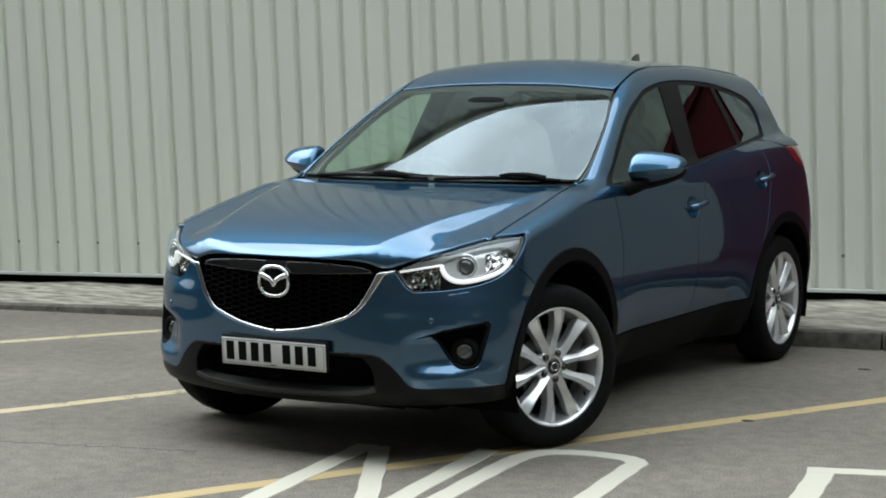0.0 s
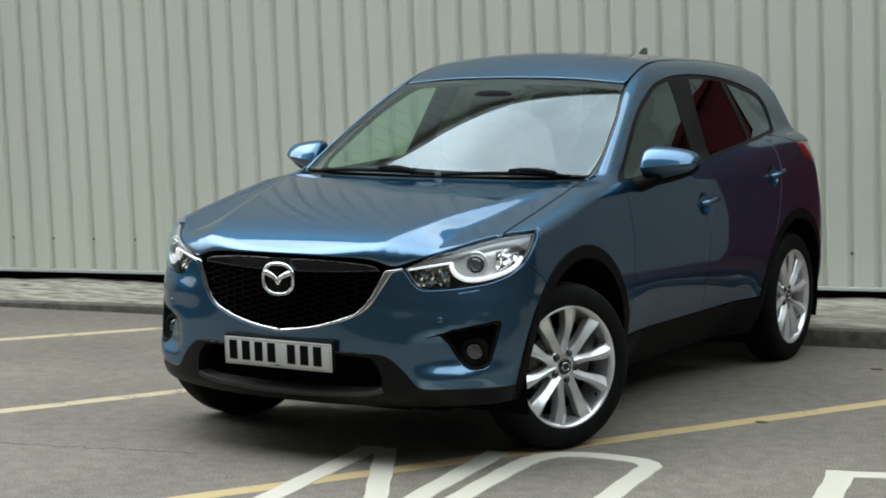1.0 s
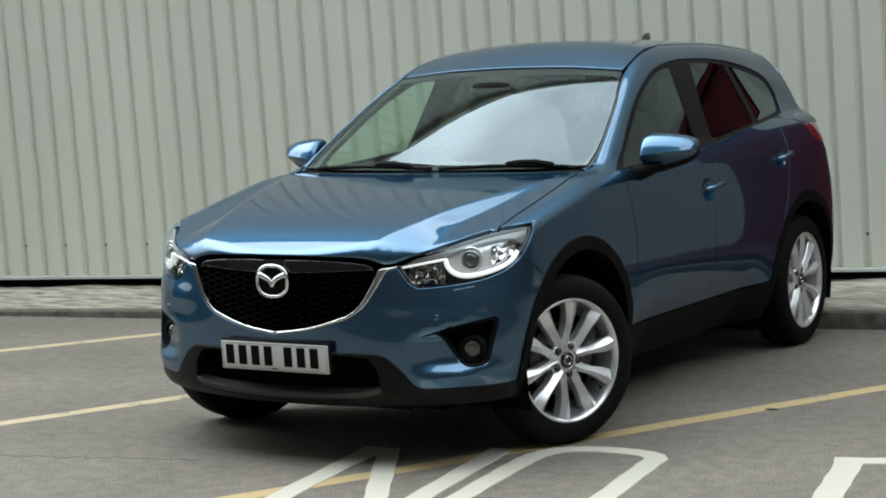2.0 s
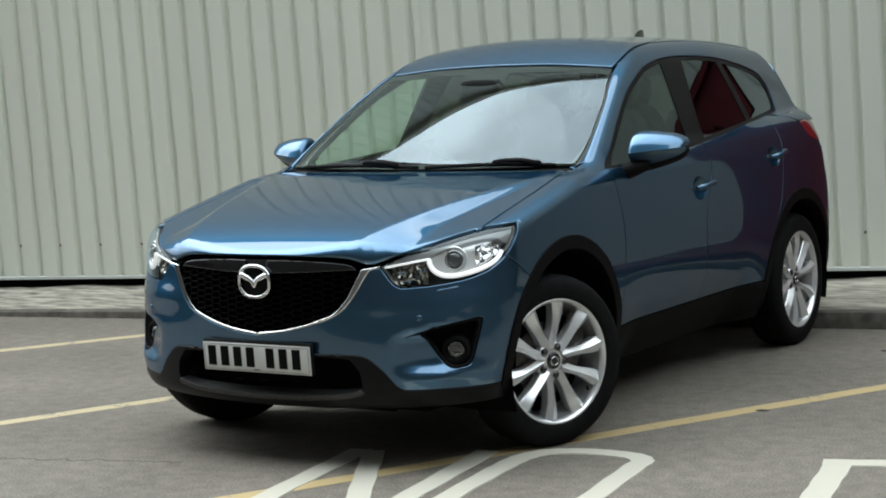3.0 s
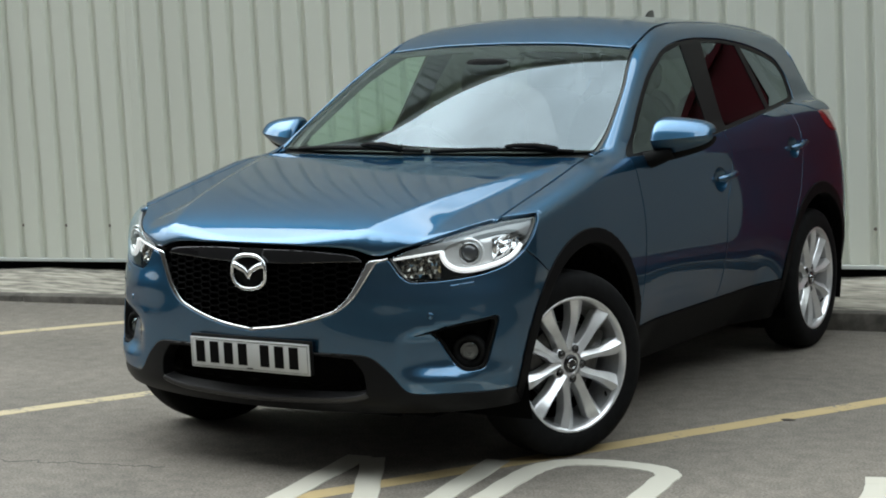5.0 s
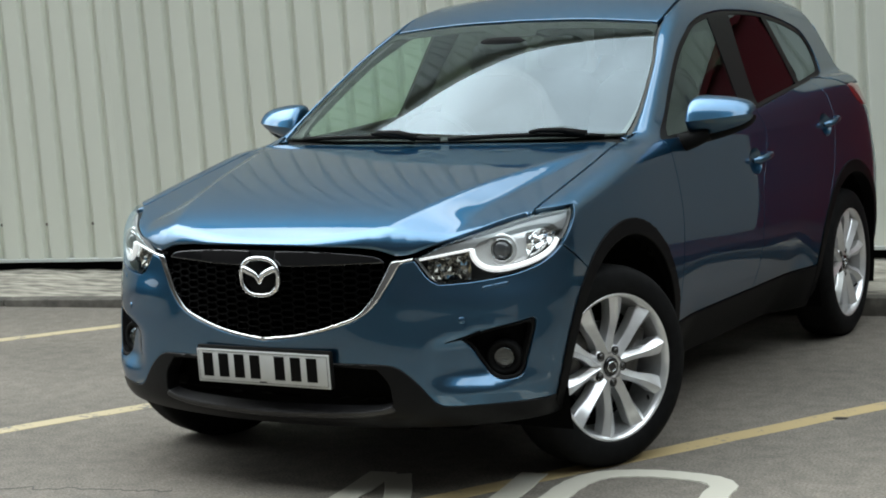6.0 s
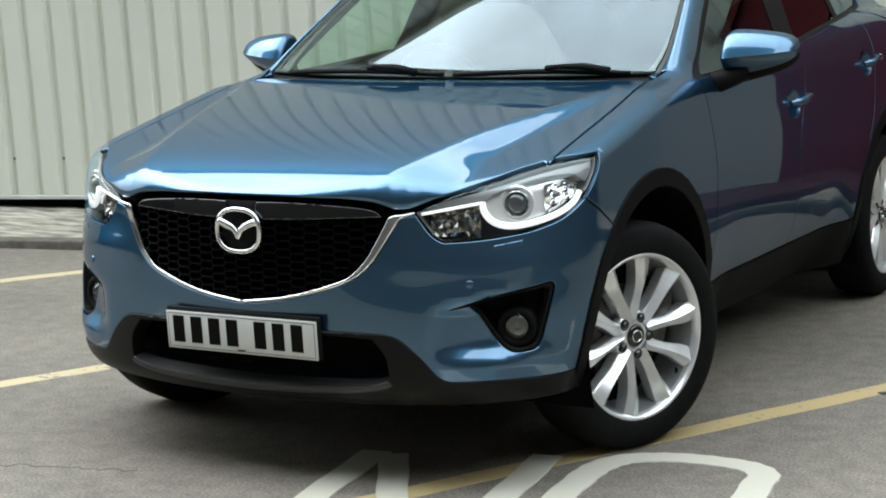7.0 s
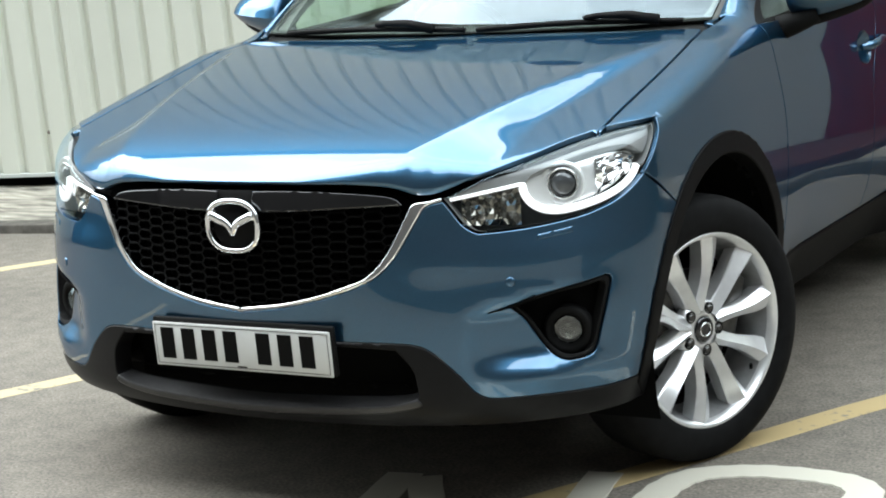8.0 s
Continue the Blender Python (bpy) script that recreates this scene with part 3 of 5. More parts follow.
bmesh.ops.recalc_face_normals(roof_fin, faces=roof_fin.faces)
part("antenna_fin", smooth(roof_fin, 60), GLOSS, car, "dark shark-fin aerial")

# windscreen, its dark border, and the scuttle below it
half = run(W, (0, 1.098), (0.35, 1.098), (0.742, 1.104)) + run(W, (0.742, 1.104), (0.737, 1.185), (0.686, 1.344), (0.648, 1.42), (0.612, 1.494)) + run(W, (0.606, 1.500), (0.55, 1.506), (0.3, 1.523), (0, 1.529))
inner = run(W, (0, 1.120), (0.4, 1.118), (0.715, 1.116)) + run(W, (0.726, 1.125), (0.722, 1.185), (0.672, 1.344), (0.635, 1.415), (0.602, 1.470)) + run(W, (0.57, 1.482), (0.4, 1.492), (0.14, 1.500), (0.12, 1.478), (0, 1.474))
windscreen = panel("windscreen", GLASS, car, sheet("screen", loop(half, flip(half)), step=0.04, gap=0.004, depth=0, lift=-0.001), "green-tinted windscreen glass")
windscreen.visible_shadow = False
panel("windscreen_border", DARK, windscreen, sheet("screen", loop(half, flip(half)), [loop(inner, flip(inner))], step=0.03, gap=0.004, depth=0.006, lift=-0.006))
half = run(T, (0, 0.31), (0.195, 0.312), (0.467, 0.33), (0.71, 0.372), (0.76, 0.36)) + [W(0.76, 1.09), W(0.745, 1.108)] + run(W, (0.70, 1.112), (0.35, 1.106), (0, 1.106))
panel("scuttle", DARK, car, sheet("top", loop(half, flip(half)), step=0.03, lift=-0.018, depth=0))

# side windows
band = run(S, *BELT, per=8)
dlo = loop(band, run(S, *DLO, per=8))
glass_front = loop(run(S, (0.655, 1.089), (0.80, 1.094), (1.1, 1.108), (1.47, 1.134)), run(S, (1.47, 1.134), (1.495, 1.246), (1.545, 1.512)), run(S, (1.545, 1.512), (1.36, 1.482), (1.22, 1.430), (1.075, 1.364), (0.90, 1.253), (0.80, 1.185), (0.655, 1.089)))
glass_rear = loop(run(S, (1.668, 1.152), (1.9, 1.174), (2.30, 1.206)), run(S, (2.30, 1.206), (2.27, 1.35), (2.225, 1.506)), run(S, (2.225, 1.506), (2.0, 1.520), (1.80, 1.522)), run(S, (1.80, 1.522), (1.72, 1.32), (1.668, 1.152)))
glass_quarter = loop(run(S, (2.37, 1.212), (2.60, 1.228), (2.79, 1.243)), run(S, (2.79, 1.243), (2.822, 1.262), (2.846, 1.315), (2.838, 1.37), (2.76, 1.422), (2.52, 1.468), (2.295, 1.498)), run(S, (2.295, 1.498), (2.34, 1.36), (2.37, 1.212)))
both("window_surround", SURROUND, sheet("flank", dlo, [glass_front, glass_rear, glass_quarter], step=0.025, lift=-0.005, depth=0.012, gap=0.001), "satin black window surround")
for outline, mat, doors in ((glass_front, DOORGLASS, front_doors), (glass_rear, PRIVACY, rear_doors), (glass_quarter, PRIVACY, (car, car))):
    made = sheet("flank", outline, step=0.05, lift=-0.008, depth=0)
    for d, m in zip(doors, (made, mirrored(made))):
        g = panel("window_glass", mat, d, m, "green-tinted side window" if mat is DOORGLASS else "dark privacy glass")
        g.visible_shadow = False

# sills and wheel-arch trims
sill = sheet("flank", loop(run(S, (0.585, 0.396), (1.4, 0.396), (2.21, 0.396)), [S(2.215, 0.212)], run(S, (2.215, 0.212), (1.4, 0.206), (0.585, 0.212))), step=0.03, lift=0.004, depth=0.05, edge=0.006)
both("sill_cladding", BLACK, sill, "black plastic sill cladding")
arch_trim = sheet("flank", loop(ring(0.10, 0.345, 0.497, -14, 184, 60), [S(-0.34, 0.262)], ring(0.10, 0.345, 0.440, 188, -14, 60)), step=0.02, lift=0.006, depth=0.05, edge=0.006)
both("wheel_arch_trim", BLACK, arch_trim, "black plastic wheel-arch trim")
arch_trim = sheet("flank", loop(ring(2.68, 0.345, 0.485, -5, 188, 60), [S(2.225, 0.25)], ring(2.68, 0.345, 0.428, 188, -5, 60)), step=0.02, lift=0.006, depth=0.05, edge=0.006)
both("wheel_arch_trim", BLACK, arch_trim, "black plastic wheel-arch trim")

# rear end
half = run(B, (0, 0.42), (0.5, 0.42), (0.80, 0.42)) + run(B, (0.80, 0.42), (0.82, 0.8), (0.78, 1.06), (0.74, 1.14)) + run(B, (0.74, 1.14), (0.64, 1.3), (0.5, 1.50), (0, 1.55))
rear_glass = run(B, (0, 1.14), (0.4, 1.14), (0.56, 1.16)) + run(B, (0.56, 1.16), (0.47, 1.42)) + run(B, (0.47, 1.42), (0, 1.46))
tailgate = panel("tailgate", PAINT, car, sheet("back", loop(half, flip(half)), [loop(rear_glass, flip(rear_glass))], step=0.035, edge=0.004))
panel("tailgate_lining", DARK, tailgate, sheet("back", loop(half, flip(half)), [loop(rear_glass, flip(rear_glass))], step=0.06, lift=-0.03, depth=0))
g = panel("rear_window", PRIVACY, tailgate, sheet("back", loop(rear_glass, flip(rear_glass)), step=0.06, depth=0, lift=-0.004))
g.visible_shadow = False
half = run(B, (0, 0.25), (0.80, 0.25)) + run(B, (0.82, 0.25), (0.82, 0.415)) + run(B, (0.80, 0.415), (0, 0.415))
panel("rear_bumper", BLACK, car, sheet("back", loop(half, flip(half)), step=0.04, lift=0.01))


# ---- the dark tub inside the panels, with wheel wells ----
def tub():
    ys = [(-math.cos(a), math.sin(a), 0.2) for a in np.linspace(0.02, math.pi / 2, 26)] + [(0, 1, y) for y in np.linspace(0.25, 2.7, 44)] + [(math.sin(a), math.cos(a), 2.75) for a in np.linspace(0, math.pi / 2 - 0.02, 16)]
    n = 64
    st = [(0, y, 0.62) for c, s, y in ys for k in range(n)]
    wy = [(s * math.sin(2 * math.pi * k / n), c, s * math.cos(2 * math.pi * k / n)) for c, s, y in ys for k in range(n)]

    def inner(p):
        x, y, z = p[..., 0], p[..., 1], p[..., 2]
        return np.maximum(lower_body(x, y, z) + 0.045 + 0.075 * (1 - ramp(-0.55, -0.2, y)), z - 1.0)
    p = cast(np.array(st), np.array(wy), f=inner)
    bm = bmesh.new()
    vs = [bm.verts.new(q) for q in p]
    for i in range(len(ys) - 1):
        for k in range(n):
            bm.faces.new((vs[i * n + k], vs[i * n + (k + 1) % n], vs[(i + 1) * n + (k + 1) % n], vs[(i + 1) * n + k]))
    bad = [f for f in bm.faces if abs(f.calc_center_median().x) > 0.5 and any(math.hypot(f.calc_center_median().y - y, f.calc_center_median().z - 0.345) < 0.45 for y in (0.08, 2.68))]
    bmesh.ops.delete(bm, geom=bad, context="FACES")
    return smooth(bm)


part("underbody", tub(), VOID, car)
for y, r in ((0.10, 0.44), (2.68, 0.43)):
    for s in (1, -1):
        bm = bmesh.new()
        rings = [[bm.verts.new((s * x, y + rr * math.cos(radians(a)), 0.345 + rr * math.sin(radians(a)))) for a in range(-20, 201, 10)] for x, rr in ((0.875, r), (0.70, r), (0.52, r), (0.50, r * 0.9), (0.50, 0.02))]
        for a, b in zip(rings, rings[1:]):
            for k in range(22):
                bm.faces.new((a[k], a[k + 1], b[k + 1], b[k]))
        part("wheel_arch_liner", smooth(bm), VOID, car)


# ---- grille, badge and number plate ----
half_in = run(F, *CHROME_IN)
half = half_in + run(F, *GRILLE_TOP)
grille = panel("grille_back", VOID, car, sheet("face", loop(half, flip(half)), step=0.05, lift=-0.045, depth=0), "black recessed grille")
inner_line = run(F, *[(a * 0.985, z + 0.004) for a, z in CHROME_IN]) + run(F, (18.1, 0.772), (17.0, 0.781), (12, 0.776), (5, 0.772), (0, 0.771))
poly = np.array([SPREAD["face"][1](p) for p in loop(inner_line, flip(inner_line))])


def honeycomb():
    """Flat six-sided cells, each a frame with some depth."""
    bm = bmesh.new()
    w, h = 0.052, 0.0235
    shape = [(-0.5, 0), (-0.36, 0.5), (0.36, 0.5), (0.5, 0), (0.36, -0.5), (-0.36, -0.5)]
    cells = []
    for i in range(-11, 12):
        for j in range(0, 13):
            u, v = i * w * 0.86, 0.55 + (j + 0.5 * (i % 2)) * h
            cells.append((u, v))
    pts, key = [], []
    for u, v in cells:
        ok = within(poly, np.array([(u + sx * w * 0.45, v + sy * h * 0.45) for sx, sy in shape]))
        if ok.sum() < 3:
            continue
        for s in (1.0, 0.91):
            pts += [(u + sx * w * s, v + sy * h * (s if s == 1 else 0.80)) for sx, sy in shape]
        key.append(len(pts) - 12)
    q = np.array(pts)
    rays = [SPREAD["face"][0](a, b) for a, b in q]
    p3 = cast(np.array([r[0] for r in rays]), np.array([r[1] for r in rays]))
    n3 = slope(p3)
    front, back = p3 - n3 * 0.014, p3 - n3 * 0.034
    for k in key:
        o = [bm.verts.new(front[k + i]) for i in range(6)]
        f = [bm.verts.new(front[k + 6 + i]) for i in range(6)]
        b = [bm.verts.new(back[k + 6 + i]) for i in range(6)]
        for i in range(6):
            j = (i + 1) % 6
            bm.faces.new((o[i], o[j], f[j], f[i]))
            bm.faces.new((f[i], f[j], b[j], b[i]))
    return bm


tagged(part("honeycomb", honeycomb(), GRILLE, grille, "black honeycomb grille mesh"), kind="stuff")
half = run(F, (18.0, 0.786), (17.2, 0.802), (15.5, 0.811), (11.7, 0.819), (5.5, 0.826), (2.2, 0.8265)) + run(F, (2.2, 0.8265), (2.0, 0.80), (2.0, 0.774)) + run(F, (2.0, 0.774), (8, 0.777), (13.4, 0.782), (18.0, 0.786))
both("grille_visor", GLOSS, sheet("face", loop(half), step=0.02, lift=-0.008, edge=0.004, depth=0.02), "gloss black panel above the mesh", grille)
half = run(F, (2.4, 0.831), (2.4, 0.770)) + run(F, (2.3, 0.770), (0, 0.770)) + run(F, (0, 0.831), (2.4, 0.831))
both("badge_mount", DARK, sheet("face", loop(half), step=0.02, lift=-0.014, depth=0.02), "", grille)
wing = run(F, *CHROME_OUT[:-1], (21.9, 0.7925)) + [F(21.9, 0.8005)] + run(F, (21.9, 0.8005), (20.6, 0.7945), (19.3, 0.791), (18.75, 0.783)) + list(reversed(half_in))
both("chrome_wing", CHROME, sheet("face", loop(wing), step=0.012, lift=0.001, edge=0.0035, gap=0.0012, depth=0.02), "chrome wing-shaped strip under the grille")

badge = empty("badge", None, car)
bz, by = 0.741, -0.792
bm = bmesh.new()
oval = []
for k in range(56):
    a = 2 * math.pi * k / 56
    r = (abs(math.cos(a)) ** 2.5 + abs(math.sin(a)) ** 2.5) ** (-1 / 2.5)
    oval.append((0.0725 * r * math.cos(a), by - 0.004, bz + 0.0605 * r * math.sin(a)))
tube(bm, oval, 0.0075, 8, True)
part("badge_ring", smooth(bm), CHROME, badge, "chrome oval badge ring")
bm = bmesh.new()
for s in (1, -1):
    line = glide([(0, -0.022), (0.013, 0.004), (0.039, 0.018), (0.062, 0.027)], 5)
    tube(bm, [(s * x, by - 0.006, bz + z) for x, z in line], [0.0065 + 0.006 * min(1, k / 8) for k in range(len(line))], 6)
part("badge_chevron", smooth(bm), CHROME, badge, "chrome chevron")
bm = bmesh.new()
lathe(bm, [(0, 0.002), (0.062, 0.0), (0.064, -0.02)], pose(0, by + 0.004, bz, 90), 40)
part("badge_back", smooth(bm), DARK, badge)

plate = empty("number_plate", None, car)
bm = bmesh.new()
box(bm, (0.532, 0.016, 0.124), pose(0.002, -0.798, 0.448, 3), 0.006)
part("plate_holder", smooth(bm), DARK, plate)
bm = bmesh.new()
box(bm, (0.522, 0.005, 0.112), pose(0, -0.8085, 0.442, 3), 0.002)
part("plate_face", smooth(bm), PLATE, plate, "white number plate")
face = pose(0, -0.8115, 0.442, 3)
for x in (-0.2175, -0.1545, -0.0915, -0.0285, 0.0685, 0.1315, 0.1945):
    bm = bmesh.new()
    box(bm, (0.040, 0.0006, 0.079), face @ pose(x, 0, 0.003), 0)
    part("character_bar", bm, INK, plate)
bm = bmesh.new()
line = [(sx * 0.254, sz * 0.0495) for sx, sz in ((-1, -1), (1, -1), (1, 1), (-1, 1))]
tube(bm, [face @ Vector((x, 0, z)) for x, z in even(line, 0.05)], 0.0008, 4, True)
part("plate_edge_line", bm, INK, plate)
bm = bmesh.new()
box(bm, (0.028, 0.0006, 0.0035), face @ pose(0.0, 0, -0.046), 0)
part("plate_maker_bar", bm, INK, plate)


# ---- headlamps ----
def headlamp(side):
    lamp = empty("headlamp", None, car)
    tagged(lamp, "clear headlamp with a projector lens and bright trim")
    put = (lambda m: m) if side > 0 else mirrored

    def piece(name, mat, made, label=""):
        return panel(name, mat, lamp, put(made), label)
    outline = loop(run(F, *HEAD_TOP), run(F, *HEAD_LOW), run(F, *HEAD_IN))
    piece("lamp_bowl", DARK, sheet("face", outline, step=0.03, lift=-0.06, depth=0, gap=0.001))
    piece("lamp_wall", BROW, sheet("face", outline, [loop(run(F, *[(33.5 + (a - 33.5) * 0.984, 0.80 + (z - 0.80) * 0.975) for a, z in HEAD_TOP]), run(F, *[(33.5 + (a - 33.5) * 0.984, 0.80 + (z - 0.80) * 0.975) for a, z in HEAD_LOW]),
                                                           run(F, *[(33.5 + (a - 33.5) * 0.984, 0.80 + (z - 0.80) * 0.975) for a, z in HEAD_IN]))], step=0.02, lift=-0.012, depth=0.05, gap=0.001))
    # the grey brow along the top
    brow = loop(run(F, (22.6, 0.800), (25.7, 0.832), (28.4, 0.854), (31.3, 0.873), (34.2, 0.890), (37.3, 0.905), (40.6, 0.915), (44.8, 0.918)), run(F, (44.8, 0.918), (44.6, 0.895), (43.6, 0.862), (42.9, 0.862), (41.2, 0.888), (37.5, 0.889), (34.2, 0.874), (31.0, 0.845), (29.6, 0.821), (26.0, 0.810), (22.6, 0.797)))
    piece("lamp_brow", BROW, sheet("face", brow, step=0.015, lift=-0.02, depth=0.03, edge=0.003), "grey inner brow")
    # white light guide: a strip that turns into a U round the projector
    guide = run(F, (22.6, 0.7935), (26.0, 0.807), (29.5, 0.820)) + run(F, (29.7, 0.817), (29.9, 0.795), (30.6, 0.772), (31.8, 0.757), (33.4, 0.752), (35.5, 0.757), (38.0, 0.770), (40.0, 0.787), (41.4, 0.808), (42.2, 0.832))
    mesh = bmesh.new()
    places = [Vector(p) - Vector(n) * 0.018 for p, n in zip(guide, slope(np.array(guide)))]
    cut = len(run(F, (22.6, 0.7935), (26.0, 0.807), (29.5, 0.820)))
    tube(mesh, [(side * p.x, p.y, p.z) for p in places], [0.0045 if k < cut else 0.0095 for k in range(len(places))], 6)
    part("light_guide", smooth(mesh), FROST, lamp, "white light guide strip")
    # bright reflector housing behind the projector
    house = loop(run(F, (29.9, 0.822), (30.3, 0.79), (31.6, 0.764), (33.4, 0.757), (36.0, 0.764), (38.4, 0.778)), run(F, (38.4, 0.778), (40.2, 0.796), (41.6, 0.82), (42.0, 0.85), (41.6, 0.872), (39.8, 0.887), (37.0, 0.885), (34.0, 0.868), (31.5, 0.846), (29.9, 0.822)))
    piece("reflector_housing", BRIGHT, sheet("face", house, step=0.012, lift=-0.040, depth=0.02, edge=0.006), "silver reflector housing")
    # projector
    c = F(33.9, 0.813)
    n = slope(np.array([c]))[0]
    aim = Vector((0.35, -0.93, 0.02)).normalized()
    centre = Vector(c) - Vector(n) * 0.030
    if side < 0:
        aim.x, centre.x = -aim.x, -centre.x
    m = Matrix.Translation(centre) @ aim.to_track_quat("Z", "Y").to_matrix().to_4x4()
    bm = bmesh.new()
    lathe(bm, [(0.050, -0.02), (0.052, -0.004), (0.050, 0.004), (0.046, 0.004), (0.041, -0.006), (0.040, -0.012)], m, 48)
    part("projector_shroud", smooth(bm), BRIGHT, lamp, "silver shroud ring")
    bm = bmesh.new()
    lathe(bm, [(0.037, -0.012), (0.0375, 0.006), (0.035, 0.009), (0.032, 0.006), (0.031, -0.004)], m, 48)
    part("projector_ring", smooth(bm), CHROME, lamp, "chrome ring")
    bm = bmesh.new()
    lathe(bm, [(0.0315, -0.004), (0.029, 0.004), (0.023, 0.011), (0.014, 0.0155), (0.006, 0.017), (0, 0.0172)], m, 40)
    part("projector_lens", smooth(bm, 80), LENS, lamp, "domed projector lens")
    # cut-glass reflectors: bright beside the projector, smoked in the turn lamp
    rnd = random.Random(5)
    for name, mat, a0, a1, low, high, nu, nv, back, amount in (("turn_reflector", SMOKED, 23.6, 29.5, lambda a: 0.728 + 0.0011 * (29 - a), lambda a: 0.790 + 0.0042 * (a - 23), 13, 6, 0.036, 0.008), ("side_reflector", CHROME, 37.6, 42.6, lambda a: 0.776 + 0.0105 * (a - 37.6), lambda a: 0.872 + 0.001 * (a - 37.6), 7, 6, 0.032, 0.007)):
        bm = bmesh.new()
        grid_pts = []
        for i in range(nu + 1):
            a = a0 + (a1 - a0) * i / nu
            for k in range(nv + 1):
                p = np.array(F(a, low(a) + (high(a) - low(a)) * k / nv))
                d = back + amount * rnd.uniform(-1, 1) + 0.012 * abs(k / nv - 0.5)
                p = p - slope(np.array([p]))[0] * d
                grid_pts.append(bm.verts.new((side * p[0], p[1], p[2])))
        for i in range(nu):
            for k in range(nv):
                q = [grid_pts[i * (nv + 1) + k], grid_pts[(i + 1) * (nv + 1) + k], grid_pts[(i + 1) * (nv + 1) + k + 1], grid_pts[i * (nv + 1) + k + 1]]
                turn = 1 if (i + k) % 2 else 0
                bm.faces.new((q[turn], q[turn + 1], q[turn + 2]))
                bm.faces.new((q[turn], q[turn + 2], q[(turn + 3) % 4]))
        bmesh.ops.recalc_face_normals(bm, faces=bm.faces)
        part(name, bm, mat, lamp, "faceted reflector")
    lens = panel("lamp_lens", CLEAR, lamp, put(sheet("face", outline, step=0.02, gap=0.0015, depth=0, edge=0.004)), "clear headlamp lens")
    lens.visible_shadow = False
    return lamp


headlamp(1)
headlamp(-1)


# ---- fog lamps ----
def foglamp(side):
    lamp = empty("fog_lamp", None, car)
    tagged(lamp, "round fog lamp in a black bumper recess")
    put = (lambda m: m) if side > 0 else mirrored
    outline = loop(run(F, *FOG), run(F, *FOG_SIDE))
    panel("fog_surround", DARK, lamp, put(sheet("face", outline, [loop(run(F, *[(33.6 + (a - 33.6) * 0.84, 0.497 + (z - 0.497) * 0.84) for a, z in FOG]), run(F, *[(33.6 + (a - 33.6) * 0.84, 0.497 + (z - 0.497) * 0.84) for a, z in FOG_SIDE]))], step=0.014, gap=0.002, edge=0.004, depth=0.03, lift=-0.004)), "black surround")
    panel("fog_bezel", VOID, lamp, put(sheet("face", outline, step=0.03, lift=-0.05, depth=0)))
    c = Vector(F(33.0, 0.466))
    n = Vector(slope(np.array([c]))[0])
    aim = Vector((0.30, -0.95, 0)).normalized()
    c = c - n * 0.024
    if side < 0:
        c.x, aim.x = -c.x, -aim.x
    m = Matrix.Translation(c) @ aim.to_track_quat("Z", "Y").to_matrix().to_4x4()
    bm = bmesh.new()
    lathe(bm, [(0.060, -0.03), (0.057, 0.0), (0.052, 0.004), (0.040, 0.0), (0.034, -0.012)], m, 40)
    part("fog_ring", smooth(bm), DARK, lamp)
    bm = bmesh.new()
    lathe(bm, [(0.033, -0.012), (0.027, -0.016), (0.019, -0.010), (0.010, -0.017), (0, -0.010)], m, 11)
    part("fog_reflector", smooth(bm, 5), FOGBOWL, lamp, "silver faceted reflector")
    bm = bmesh.new()
    lathe(bm, [(0.035, -0.004), (0.027, 0.002), (0.015, 0.005), (0, 0.006)], m, 32)
    part("fog_lens", smooth(bm, 80), CLEAR, lamp, "clear round lens").visible_shadow = False
    # thin black bar laid on the bumper for the crease's dark shade
    bm = bmesh.new()
    line = [Vector(p) + Vector(n2) * 0.001 for p, n2 in zip(*(lambda q: (q, slope(np.array(q))))(run(F, (25.6, 0.530), (26.8, 0.536), (28.2, 0.545), (30.2, 0.561))))]
    tube(bm, [(side * p.x, p.y, p.z) for p in line], [0.0012 + 0.0042 * k / (len(line) - 1) for k in range(len(line))], 6)
    part("fog_crease", smooth(bm), VOID, lamp)


foglamp(1)
foglamp(-1)
for s in (1, -1):
    bm = bmesh.new()
    c = Vector(F(27.9, 0.601))
    n = Vector(slope(np.array([c]))[0])
    c.x, n.x = s * c.x, s * n.x
    lathe(bm, [(0.011, -0.002), (0.011, 0.0015), (0.009, 0.003), (0, 0.003)], Matrix.Translation(c) @ n.to_track_quat("Z", "Y").to_matrix().to_4x4(), 24)
    part("parking_sensor", smooth(bm), PAINT, car, "round blue parking sensor")
both("washer_cover", PAINT, sheet("face", loop(run(F, (30.6, 0.690), (34.2, 0.701)), run(F, (34.2, 0.701), (34.2, 0.714)), run(F, (34.2, 0.714), (30.8, 0.703)), run(F, (30.8, 0.703), (30.6, 0.690))), step=0.012, lift=0.003, edge=0.003, depth=0.006), "painted headlamp washer cover")


